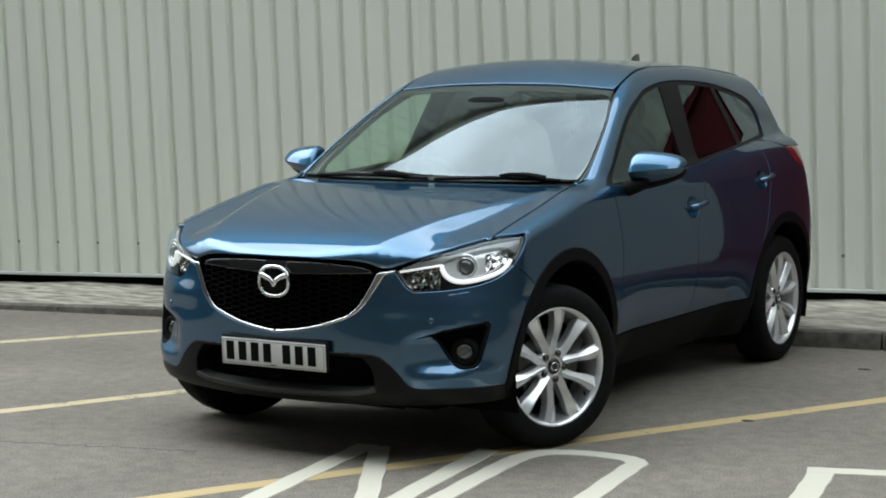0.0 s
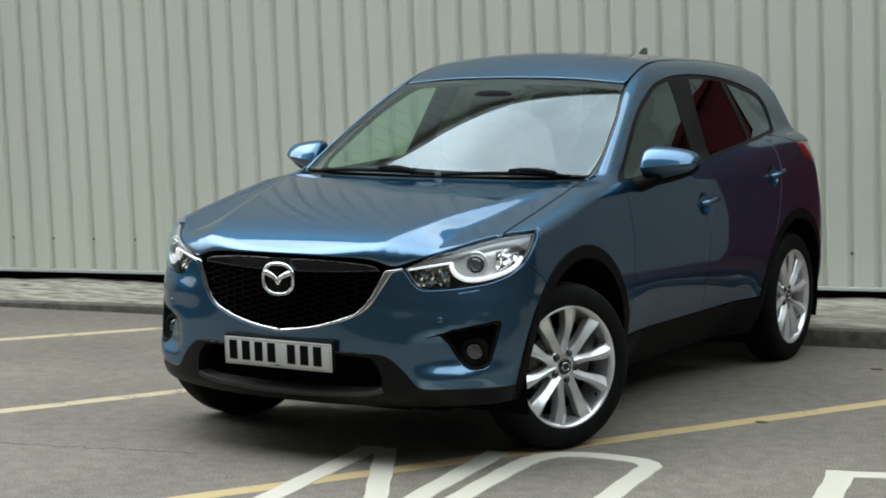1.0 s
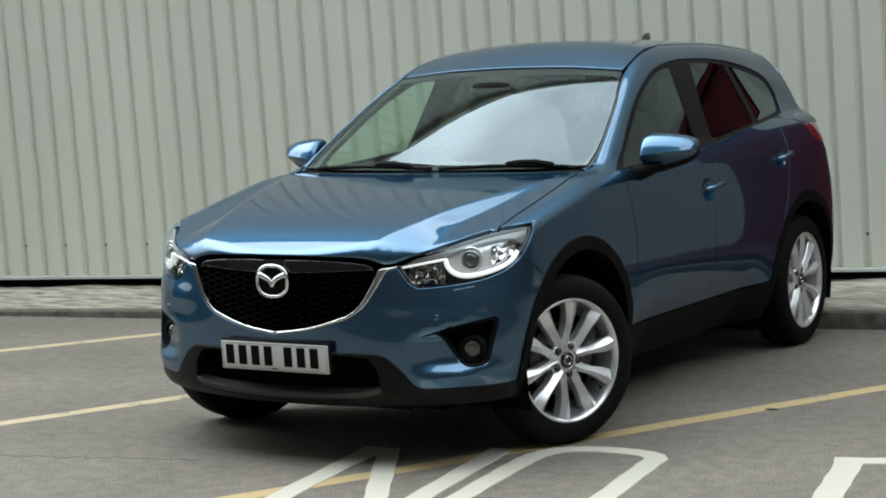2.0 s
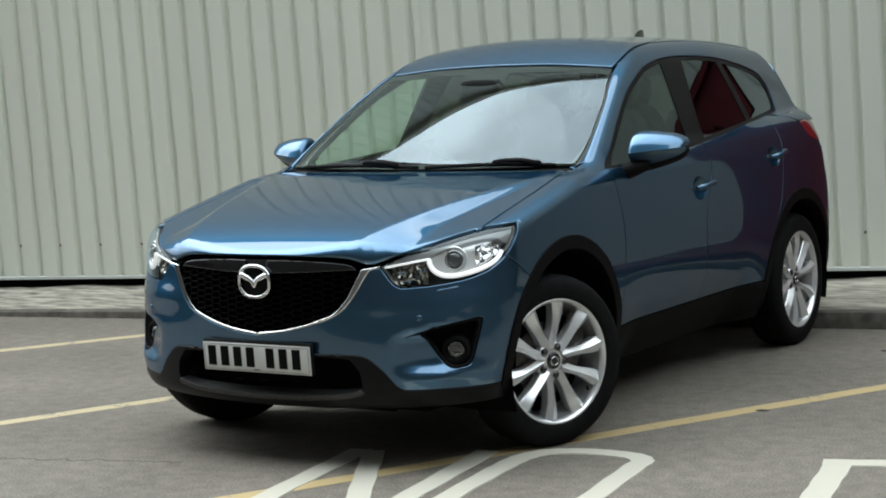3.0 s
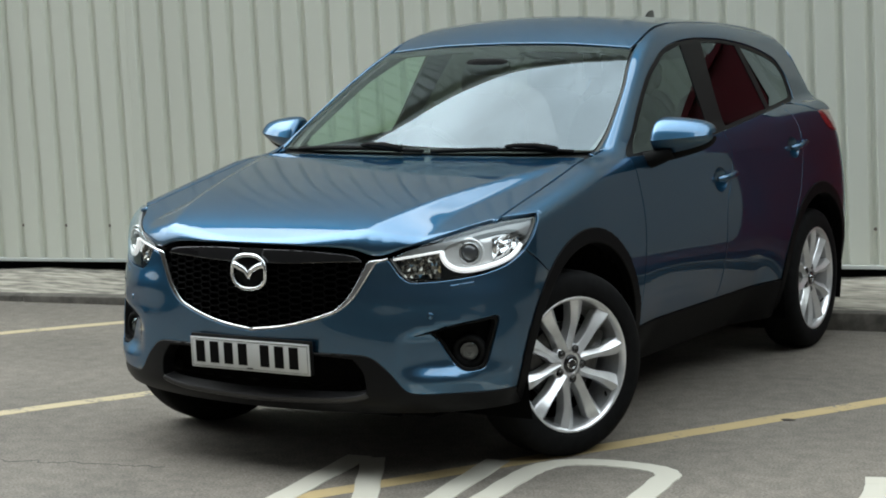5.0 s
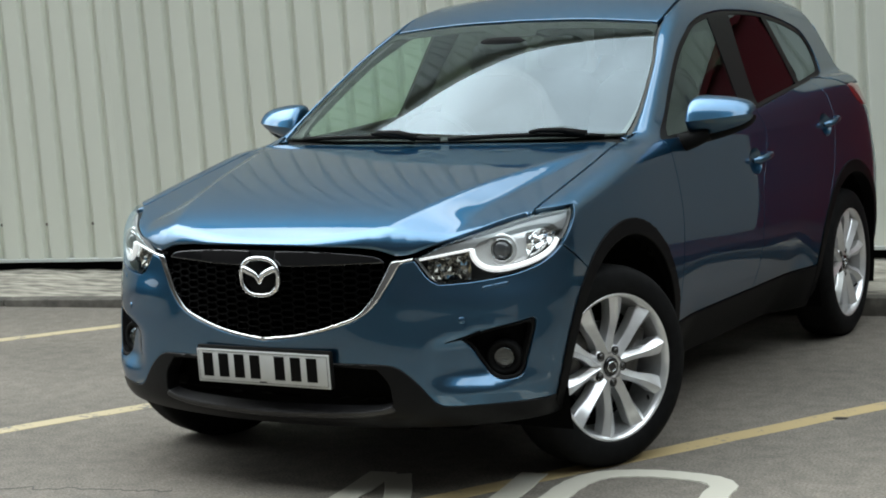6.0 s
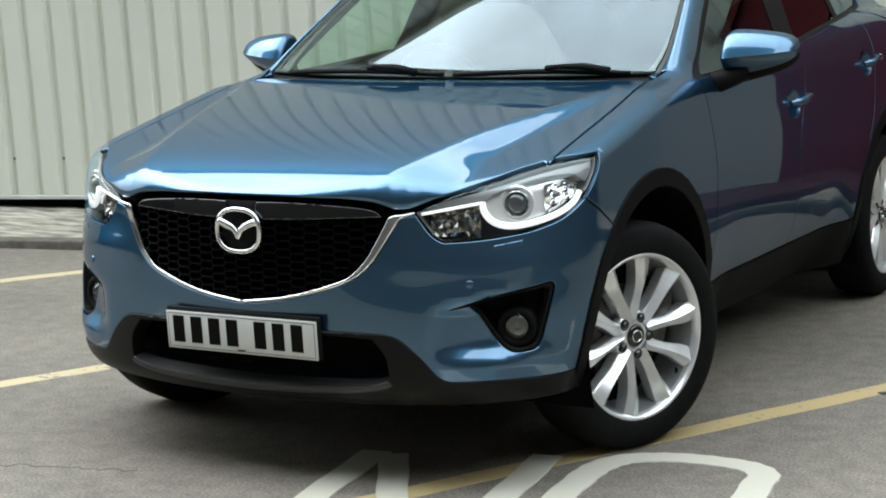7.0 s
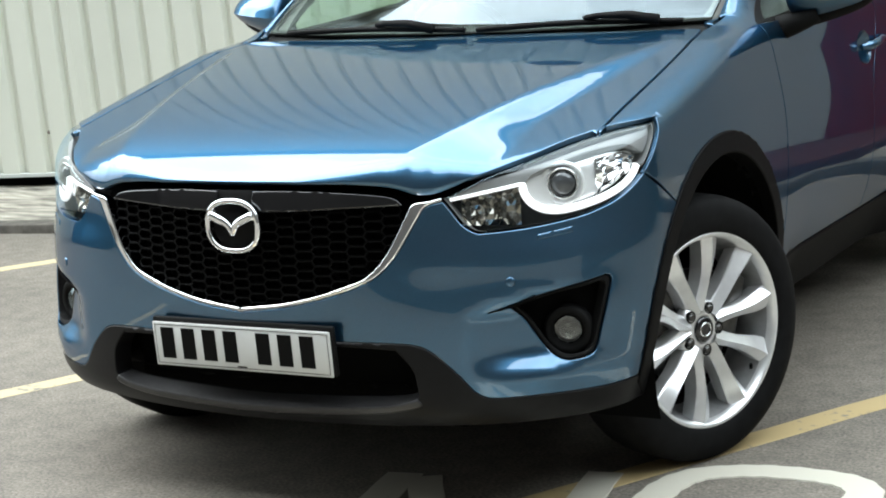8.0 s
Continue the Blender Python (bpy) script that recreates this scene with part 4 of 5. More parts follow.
# ---- door mirrors, handles, wipers ----
def blob(bm, half, m, power=2.4, n=24, warp=None):
    """A rounded, slightly boxy body."""
    rows = []
    for i in range(n + 1):
        a = math.pi * i / n
        row = []
        for k in range(2 * n):
            b = math.pi * k / n
            v = Vector((math.sin(a) * math.cos(b), math.sin(a) * math.sin(b), math.cos(a)))
            r = sum(abs(c) ** power for c in v) ** (-1 / power)
            v = v * r
            if warp:
                v = warp(v)
            row.append(bm.verts.new(m @ Vector((v.x * half[0], v.y * half[1], v.z * half[2]))))
        rows.append(row)
    for a, b in zip(rows, rows[1:]):
        for k in range(2 * n):
            bm.faces.new((a[k], a[(k + 1) % (2 * n)], b[(k + 1) % (2 * n)], b[k]))
    bmesh.ops.remove_doubles(bm, verts=bm.verts, dist=1e-5)
    bmesh.ops.recalc_face_normals(bm, faces=bm.faces)
    return bm


def door_mirror(side, door):
    """A lofted housing: painted cap with a crease along its front, darker underside, both tapering to the tip."""
    mirror = empty("door_mirror", None, door)
    upper_line = glide([(0.075, 0.056), (0.060, 0.074), (0.020, 0.080), (-0.030, 0.066), (-0.062, 0.034), (-0.082, -0.004)], 5)
    lower_line = glide([(-0.082, -0.004), (-0.066, -0.024), (-0.044, -0.044), (-0.016, -0.060)], 5)
    base_line = glide([(-0.016, -0.060), (-0.006, -0.074), (0.020, -0.086), (0.060, -0.082), (0.075, -0.066)], 4)

    def at(k, u, v):
        # k from the door (0) to the tip (1)
        end = max(0.0, 1 - (2.02 * abs(k - 0.5)) ** (11 if k < 0.5 else 6)) ** 0.5
        tall = (1.10 - 0.56 * k ** 1.7) * (0.25 + 0.75 * end)
        deep = (1.0 - 0.20 * k) * (0.35 + 0.65 * end)
        return Vector((side * (0.866 + 0.234 * k), 0.785 + deep * u + 0.055 * k ** 2, 1.136 + tall * v + 0.020 * k))
    for name, line, mat, label in (("mirror_cap", upper_line, PAINT, "blue painted mirror cap"), ("mirror_housing", lower_line, PAINT, "blue lower half of the mirror"), ("mirror_base", base_line, DARK, "black underside of the mirror")):
        bm = bmesh.new()
        rows = [[bm.verts.new(at(k, u, v)) for u, v in line] for k in [0.5 - 0.495 * math.cos(math.pi * i / 26) for i in range(27)]]
        for a, b in zip(rows, rows[1:]):
            for i in range(len(line) - 1):
                bm.faces.new((a[i], a[i + 1], b[i + 1], b[i]))
        for row in (rows[0], rows[-1]):
            bm.faces.new(row)
        bmesh.ops.recalc_face_normals(bm, faces=bm.faces)
        part(name, smooth(bm, 50), mat, mirror, label)
    bm = bmesh.new()
    tube(bm, [(side * x, y, z) for x, y, z in glide([(0.80, 0.74, 1.045), (0.85, 0.745, 1.052), (0.90, 0.755, 1.068), (0.945, 0.775, 1.088)], 4)], [0.040 - 0.0010 * k for k in range(13)], 12)
    part("mirror_foot", smooth(bm), DARK, mirror, "black mirror foot")
    bm = bmesh.new()
    blob(bm, (0.085, 0.006, 0.055), pose(side * 0.955, 0.855, 1.15, 0, 0, side * -4), 3, 16)
    part("mirror_glass", smooth(bm, 60), CHROME, mirror, "mirror glass")


door_mirror(1, front_doors[0])
door_mirror(-1, front_doors[1])

def handle(side, door, y0, y1, z0, z1, scoop):
    h = empty("door_handle", None, door)
    a, b = S(y0, z0), S(y1, z1)
    out = [(0, 0.004), (0.12, 0.026), (0.35, 0.036), (0.65, 0.036), (0.88, 0.028), (1, 0.006)]
    bm = bmesh.new()
    line = [(Vector(a).lerp(Vector(b), t) + Vector((d, 0, 0.004 * math.sin(math.pi * t)))) for t, d in glide(out, 4)]
    tube(bm, [(side * p.x, p.y, p.z) for p in line], [0.0125 if 2 < k < len(line) - 3 else 0.009 for k in range(len(line))], 10)
    for v in bm.verts:
        v.co.z = (v.co.z - (z0 + z1) / 2) * 1.15 + (z0 + z1) / 2
    part("handle_bar", smooth(bm), PAINT, h, "blue door handle bar")
    made = scoop
    panel("handle_recess", PAINT, h, made if side > 0 else mirrored(made), "scooped finger recess")


def scooped(y, z, ry, rz):
    """A shallow bowl let into the door behind its handle."""
    pts, faces, n = [], [], 28
    for r in (1.02, 0.93, 0.75, 0.5, 0.25, 0.02):
        for p in oval_at(y, z, ry * r, rz * r, n):
            pts.append(np.array(p) - np.array((0.030 * math.sqrt(max(0.0, 1 - min(r, 1.0) ** 2)) + 0.001, 0, 0)))
    for i in range(5):
        for k in range(n):
            a, b = i * n + k, i * n + (k + 1) % n
            faces.append((a, b, b + n, a + n))
    pts = np.array(pts)
    nor = np.stack([np.full(len(pts), 0.03), -(pts[:, 1] - y) * 6 * 0.03 / ry, -(pts[:, 2] - z) * 6 * 0.03 / rz], 1) * (1, 0.12, 0.2)
    return pts, nor / np.linalg.norm(nor, axis=1)[:, None], faces


for s, fd, rd in ((1, front_doors[0], rear_doors[0]), (-1, front_doors[1], rear_doors[1])):
    handle(s, fd, 1.40, 1.575, 0.930, 0.944, scooped(*HANDLES[0]))
    handle(s, rd, 2.335, 2.49, 1.014, 1.034, scooped(*HANDLES[1]))


def wiper(pivot, x0, x1, z, name="wiper"):
    w = empty(name, None, car)
    bm = bmesh.new()
    xs = np.linspace(x0, x1, 18)
    on = W(xs, np.full(18, 0.0) + z + 0.008 * np.sin(np.linspace(0, math.pi, 18)))
    tube(bm, [Vector(p) + Vector((0, -0.014, 0.006)) for p in on], 0.009, 6)
    part("wiper_blade", smooth(bm), DARK, w)
    bm = bmesh.new()
    mid = Vector(on[9]) + Vector((0, -0.016, 0.018))
    base = Vector(W(pivot, 1.10)) + Vector((0, -0.03, 0.012))
    tube(bm, [base, base.lerp(mid, 0.4) + Vector((0, -0.006, 0.012)), base.lerp(mid, 0.8) + Vector((0, -0.004, 0.008)), mid], [0.015, 0.012, 0.008, 0.007], 8)
    part("wiper_arm", smooth(bm), DARK, w)
    tagged(w, "black windscreen wiper")


wiper(-0.05, -0.62, 0.05, 1.099)
wiper(0.62, 0.09, 0.68, 1.098)


# ---- wheels ----
def wheel_meshes():
    """One wheel about the local x axis, its outer face towards +x."""
    w = empty("wheel")
    ax = pose(0, 0, 0, 0, 90, 0)
    bm = bmesh.new()
    lathe(bm, [(0.245, 0.085), (0.256, 0.095), (0.272, 0.099), (0.298, 0.100), (0.320, 0.095), (0.335, 0.085), (0.3435, 0.070), (0.3475, 0.050), (0.348, 0), (0.3475, -0.05), (0.3435, -0.07), (0.335, -0.085), (0.32, -0.095), (0.298, -0.100), (0.25, -0.095)], ax, 96)
    for v in bm.verts:
        low = -0.3435
        if v.co.z < low:
            v.co.x *= 1 + 0.5 * (low - v.co.z)
            v.co.z = low + (v.co.z - low) * 0.1
    part("tyre", smooth(bm, 50), RUBBER, w, "black road tyre")
    bm = bmesh.new()
    for k in range(96):
        a = 2 * math.pi * (k + 0.5) / 96
        for x in (-0.03, 0.03):
            box(bm, (0.035, 0.008, 0.004), Matrix.Rotation(a, 4, "X") @ pose(x, 0, 0.3458, 0, 0, 12 * (1 if x > 0 else -1)))
    for v in bm.verts:
        v.co.z = max(v.co.z, -0.3445)
    tagged(part("tread", bm, RUBBER, w), kind="stuff")
    bm = bmesh.new()
    lathe(bm, [(0.2535, 0.086), (0.2545, 0.092), (0.2515, 0.0945), (0.2455, 0.091), (0.2400, 0.084), (0.2370, 0.069)], ax, 96)
    part("rim", smooth(bm, 35), ALLOY, w, "silver alloy rim")
    bm = bmesh.new()
    lathe(bm, [(0.2370, 0.069), (0.2340, 0.056), (0.226, 0.02), (0.215, -0.03), (0.22, -0.085), (0.244, -0.09), (0.247, -0.08)], ax, 96)
    part("barrel", smooth(bm, 35), BARREL, w, "grey wheel barrel")
    for k in range(10):
        bm = bmesh.new()
        rows = []
        for t in np.linspace(0, 1, 9):
            r = 0.050 + t * 0.1975
            wd = 0.0218 - 0.0036 * math.sin(math.pi * min(1, t * 1.3)) + 0.0125 * max(0, t - 0.4) ** 1.3 / 0.6 ** 1.3
            swirl = (0.10 * (1 - t) ** 1.5 - 0.045 * math.sin(math.pi * t)) * (1 if k % 2 else -1)
            x = 0.060 + 0.020 * math.sin(math.pi * 0.55 * t) - 0.004 * t
            c = r * math.sin(swirl)
            e = (1 if k % 2 else -1)
            prof = [(-wd * 0.86, -0.052), (-wd, -0.010 - 0.002 * e), (-wd * 0.88, -0.006 - 0.002 * e), (0.25 * e * wd, 0.011), (wd * 0.88, -0.006 + 0.002 * e), (wd, -0.010 + 0.002 * e), (wd * 0.86, -0.052)]
            rows.append([bm.verts.new((x + h, c + s, r * math.cos(swirl))) for s, h in prof])
        for a, b in zip(rows, rows[1:]):
            for j in range(6):
                bm.faces.new((a[j], b[j], b[j + 1], a[j + 1]))
        bmesh.ops.rotate(bm, verts=bm.verts, cent=(0, 0, 0), matrix=Matrix.Rotation(2 * math.pi * k / 10 - 0.12, 3, "X"))
        bmesh.ops.recalc_face_normals(bm, faces=bm.faces)
        part("spoke", smooth(bm, 18), ALLOY, w)
    bm = bmesh.new()
    lathe(bm, [(0.078, 0.030), (0.078, 0.052), (0.070, 0.060), (0.045, 0.0635), (0.036, 0.066), (0.034, 0.060), (0, 0.060)], ax, 48)
    part("hub", smooth(bm, 35), ALLOY, w)
    bm = bmesh.new()
    lathe(bm, [(0.0335, 0.058), (0.0325, 0.0685), (0.027, 0.0705), (0, 0.0715)], ax, 32)
    part("centre_cap", smooth(bm, 40), GLOSS, w, "dark centre cap")
    bm = bmesh.new()
    tube(bm, [(0.0718, 0.019 * math.cos(a), 0.017 * math.sin(a)) for a in np.linspace(0, 2 * math.pi, 24, endpoint=False)], 0.0022, 6, True)
    part("cap_ring", smooth(bm), CHROME, w)
    for k in range(5):
        a = 2 * math.pi * (k + 0.75) / 5 - 0.12
        bm = bmesh.new()
        at = Matrix.Translation((0, -0.0575 * math.sin(a), 0.0575 * math.cos(a))) @ ax
        lathe(bm, [(0.0155, 0.050), (0.0155, 0.0645), (0.0125, 0.0645), (0.0125, 0.050)], at, 20)
        part("nut_well", smooth(bm, 35), DARK, w)
        bm = bmesh.new()
        lathe(bm, [(0.0105, 0.045), (0.0105, 0.066), (0.007, 0.070), (0, 0.070)], at, 6)
        part("wheel_nut", bm, STEEL, w, "steel wheel nut")
    bm = bmesh.new()
    lathe(bm, [(0.07, 0.012), (0.149, 0.012), (0.150, 0.010), (0.150, -0.012), (0.07, -0.012)], ax, 64)
    part("brake_disc", smooth(bm, 35), STEEL, w, "steel brake disc")
    bm = bmesh.new()
    box(bm, (0.09, 0.09, 0.16), pose(0.0, 0.125, 0.04, -18), 0.012)
    part("brake_caliper", smooth(bm), STEEL, w, "grey brake caliper")
    bm = bmesh.new()
    lathe(bm, [(0.0, -0.06), (0.20, -0.06), (0.214, -0.03)], ax, 40)
    part("wheel_inside", bm, VOID, w)
    bm = bmesh.new()
    tube(bm, [Matrix.Rotation(radians(-128), 3, "X") @ Vector((0.055, 0, 0.232)), Matrix.Rotation(radians(-128), 3, "X") @ Vector((0.075, 0, 0.205))], 0.0045, 8)
    part("valve", smooth(bm), RUBBER, w)
    return w


first = wheel_meshes()
for name, m in (("wheel", pose(0.812, 0.022, 0.345, 0, 0, -22)), ("wheel", pose(0.785, 2.70, 0.345, 31)), ("wheel", pose(-0.785, 0, 0.345, 0, 0, 156)), ("wheel", pose(-0.785, 2.70, 0.345, 0, 0, 180))):
    m0 = Matrix.Translation(m.translation) @ Matrix.Rotation(m.to_euler().z, 4, "Z")
    w = copy_thing(first, m0)
    w.parent = car
for o in (*first.children, first):
    bpy.data.objects.remove(o)


# ---- the cabin seen through the glass ----
bm = bmesh.new()
for x0, x1, y0, y1, z0, z1 in ((-0.72, 0.72, 0.52, 0.92, 0.86, 1.065), (-0.68, 0.68, 0.90, 1.02, 0.84, 1.045)):
    box(bm, (x1 - x0, y1 - y0, z1 - z0), pose((x0 + x1) / 2, (y0 + y1) / 2, (z0 + z1) / 2, 4), 0.05, 4)
part("dashboard", smooth(bm, 50), DARK, car, "dark soft dashboard")
bm = bmesh.new()
tube(bm, [(-0.37 + 0.185 * math.cos(a), 1.08 - 0.07 * math.sin(a), 0.99 + 0.17 * math.sin(a)) for a in np.linspace(0, 2 * math.pi, 40, endpoint=False)], 0.015, 8, True)
box(bm, (0.34, 0.03, 0.05), pose(-0.37, 1.07, 0.99, 22), 0.012)
box(bm, (0.05, 0.03, 0.17), pose(-0.37, 1.105, 0.91, 22), 0.012)
part("steering_wheel", smooth(bm), DARK, car, "black steering wheel")


def seat(x, y):
    s = empty("seat", None, car)
    bm = bmesh.new()
    blob(bm, (0.25, 0.27, 0.10), pose(x, y - 0.18, 0.66, -6), 4, 12)
    part("seat_cushion", smooth(bm, 60), FABRIC, s)
    bm = bmesh.new()
    blob(bm, (0.245, 0.085, 0.33), pose(x, y + 0.13, 0.98, -17), 4, 14)
    part("seat_back", smooth(bm, 60), FABRIC, s)
    bm = bmesh.new()
    blob(bm, (0.13, 0.055, 0.095), pose(x, y + 0.265, 1.365, -14), 3, 12)
    part("headrest", smooth(bm, 60), FABRIC, s)
    bm = bmesh.new()
    for d in (-0.05, 0.05):
        tube(bm, [(x + d, y + 0.225, 1.22), (x + d, y + 0.26, 1.36)], 0.007, 6)
    part("headrest_post", bm, SATIN, s)


seat(0.37, 1.35)
seat(-0.37, 1.35)
for x in (-0.49, 0.0, 0.49):
    seat(x, 2.25)
for s in (1, -1):
    bm = bmesh.new()
    box(bm, (0.11, 0.02, 0.19), pose(s * 0.45, 2.93, 1.435, 0, 0, 0), 0.004)
    part("rear_pillar_lining", bm, DARK, car)
bm = bmesh.new()
blob(bm, (0.11, 0.02, 0.036), pose(0.0, 0.96, 1.435, -8), 3, 12)
part("rear_view_mirror", smooth(bm, 60), DARK, car, "black interior mirror")
half = [np.array(p) for p in run(L, (0, 1.13), (0.35, 1.15), (0.55, 1.22)) + run(L, (0.58, 1.3), (0.54, 2.0), (0.50, 2.95)) + run(L, (0.5, 2.95), (0, 3.0))]
panel("headliner", LINING, car, sheet("lid", loop(half, flip(half)), step=0.08, lift=-0.035, depth=0), "light grey headliner")
both("pillar_lining", PALE_LINING, sheet("eave", frame_line, step=0.03, lift=-0.025, depth=0, gap=-0.008))
both("door_lining", DARK, sheet("flank", loop(run(S, (0.57, 1.074), (1.42, 1.112), (2.47, 1.212)), run(S, (2.47, 1.212), (2.47, 0.98)), run(S, (2.3, 0.85), (2.2, 0.5)), run(S, (2.2, 0.5), (0.6, 0.5)), run(S, (0.6, 0.5), (0.57, 1.074))), step=0.06, lift=-0.05, depth=0))


# ---- the ground ----
def asphalt_material():
    m = material("worn_asphalt", (0.155, 0.137, 0.113), 0.85)
    n, l, b = nodes(m)
    tc = n.new("ShaderNodeTexCoord")

    def noise_at(scale, detail, lo, hi, a, c):
        t, r = n.new("ShaderNodeTexNoise"), n.new("ShaderNodeMapRange")
        t.inputs["Scale"].default_value, t.inputs["Detail"].default_value = scale, detail
        l.new(tc.outputs["Object"], t.inputs["Vector"])
        r.inputs["From Min"].default_value, r.inputs["From Max"].default_value = lo, hi
        r.inputs["To Min"].default_value, r.inputs["To Max"].default_value = a, c
        l.new(t.outputs["Fac"], r.inputs["Value"])
        return r.outputs[0], t.outputs["Fac"]
    broad, _ = noise_at(0.9, 6, 0.3, 0.7, 0.82, 1.16)
    patch, _ = noise_at(13, 6, 0.35, 0.65, 0.85, 1.13)
    stone, h = noise_at(105, 4, 0.32, 0.70, 0.60, 1.45)
    pits = n.new("ShaderNodeTexVoronoi")
    pits.inputs["Scale"].default_value = 55
    l.new(tc.outputs["Object"], pits.inputs["Vector"])
    pit = n.new("ShaderNodeMapRange")
    pit.inputs["From Max"].default_value, pit.inputs["To Min"].default_value, pit.inputs["To Max"].default_value = 0.16, 0.72, 1.0
    l.new(pits.outputs["Distance"], pit.inputs["Value"])
    last = broad
    for s in (patch, stone, pit.outputs[0]):
        k = n.new("ShaderNodeMath")
        k.operation = "MULTIPLY"
        l.new(last, k.inputs[0])
        l.new(s, k.inputs[1])
        last = k.outputs[0]
    tint = n.new("ShaderNodeVectorMath")
    tint.operation = "SCALE"
    tint.inputs[0].default_value = b.inputs["Base Color"].default_value[:3]
    l.new(last, tint.inputs["Scale"])
    l.new(tint.outputs[0], b.inputs["Base Color"])
    bp = n.new("ShaderNodeBump")
    bp.inputs["Strength"].default_value, bp.inputs["Distance"].default_value = 0.5, 0.004
    l.new(h, bp.inputs["Height"])
    l.new(bp.outputs[0], b.inputs["Normal"])
    return m


def road_paint(name, colour, wear):
    """Road paint, worn through to the stones in places."""
    m = material(name, colour, 0.7)
    n, l, b = nodes(m)
    tc, t, t2, r, mix = n.new("ShaderNodeTexCoord"), n.new("ShaderNodeTexNoise"), n.new("ShaderNodeTexNoise"), n.new("ShaderNodeMapRange"), n.new("ShaderNodeMix")
    t.inputs["Scale"].default_value, t.inputs["Detail"].default_value = 45, 6
    t2.inputs["Scale"].default_value, t2.inputs["Detail"].default_value = 5, 3
    add = n.new("ShaderNodeMath")
    add.operation = "ADD"
    for k in (t, t2):
        l.new(tc.outputs["Object"], k.inputs["Vector"])
    l.new(t.outputs["Fac"], add.inputs[0])
    l.new(t2.outputs["Fac"], add.inputs[1])
    r.inputs["From Min"].default_value, r.inputs["From Max"].default_value = wear, wear + 0.16
    l.new(add.outputs[0], r.inputs["Value"])
    mix.data_type = "RGBA"
    mix.inputs["A"].default_value = (*colour, 1)
    mix.inputs["B"].default_value = (0.16, 0.155, 0.14, 1)
    l.new(r.outputs[0], mix.inputs["Factor"])
    l.new(mix.outputs["Result"], b.inputs["Base Color"])
    bp = n.new("ShaderNodeBump")
    bp.inputs["Strength"].default_value, bp.inputs["Distance"].default_value = 0.3, 0.002
    l.new(t.outputs["Fac"], bp.inputs["Height"])
    l.new(bp.outputs[0], b.inputs["Normal"])
    return m


ASPHALT = asphalt_material()
YELLOW = road_paint("worn_yellow_road_paint", (0.43, 0.325, 0.16), 1.12)
PALE = road_paint("faded_yellow_road_paint", (0.46, 0.38, 0.235), 1.08)
WHITE = road_paint("white_road_paint", (0.50, 0.475, 0.40), 1.32)
CONCRETE = grain(material("rough_concrete", (0.32, 0.295, 0.245), 0.92), (0.30, 1.5), 8, 10, 0.9, 0.02, stretch=(0.6, 2.2, 2.2))
KERB = grain(material("dark_kerb_concrete", (0.095, 0.086, 0.072), 0.92), (0.55, 1.4), 14, 8, 0.5, 0.01)
CLADDING = grain(material("grey_green_cladding", (0.685, 0.70, 0.612), 0.42), (0.955, 1.045), 1.4, 5, rough=(0.36, 0.5), stretch=(1, 1, 0.15))
# wall grey taken darker, to dim what the car doors mirror
DIM_FOOT = grain(material("darkened_wall_grey", (0.38, 0.39, 0.37), 0.45), (0.93, 1.06), 1.4, 5, rough=(0.36, 0.5), stretch=(1, 1, 0.15))
# dark red of the unseen step that the car's lower doors mirror
STEP = grain(material("dark_red_added_step", (0.05, 0.006, 0.008), 0.7), (0.7, 1.2), 9, 6, 0.3, 0.004)
FLASHING = grain(material("pale_flashing", (0.55, 0.57, 0.54), 0.4), (0.9, 1.06), 6, 4)
REDDOOR = grain(material("red_door_paint", (0.15, 0.007, 0.012), 0.45), (0.9, 1.08), 3, 4)
# dark surface of the unseen blocks that cut light round the yard
BLOCKWALL = grain(material("dark_blocker_wall", (0.060, 0.055, 0.050), 0.85), (0.75, 1.2), 0.5, 6)

bm = bmesh.new()
edges = sorted({round(v, 3) for v in np.concatenate([np.linspace(-5, 5, 11), np.array([-600, -200, -70, -25, -12, 12, 25, 70, 200, 600])])})
grid = [[bm.verts.new((x, y, 0)) for x in edges] for y in edges]
for i in range(len(edges) - 1):
    for j in range(len(edges) - 1):
        bm.faces.new((grid[i][j], grid[i][j + 1], grid[i + 1][j + 1], grid[i + 1][j]))
tagged(part("ground", bm, ASPHALT), "grey worn asphalt car park surface", "ground", kind="structure")


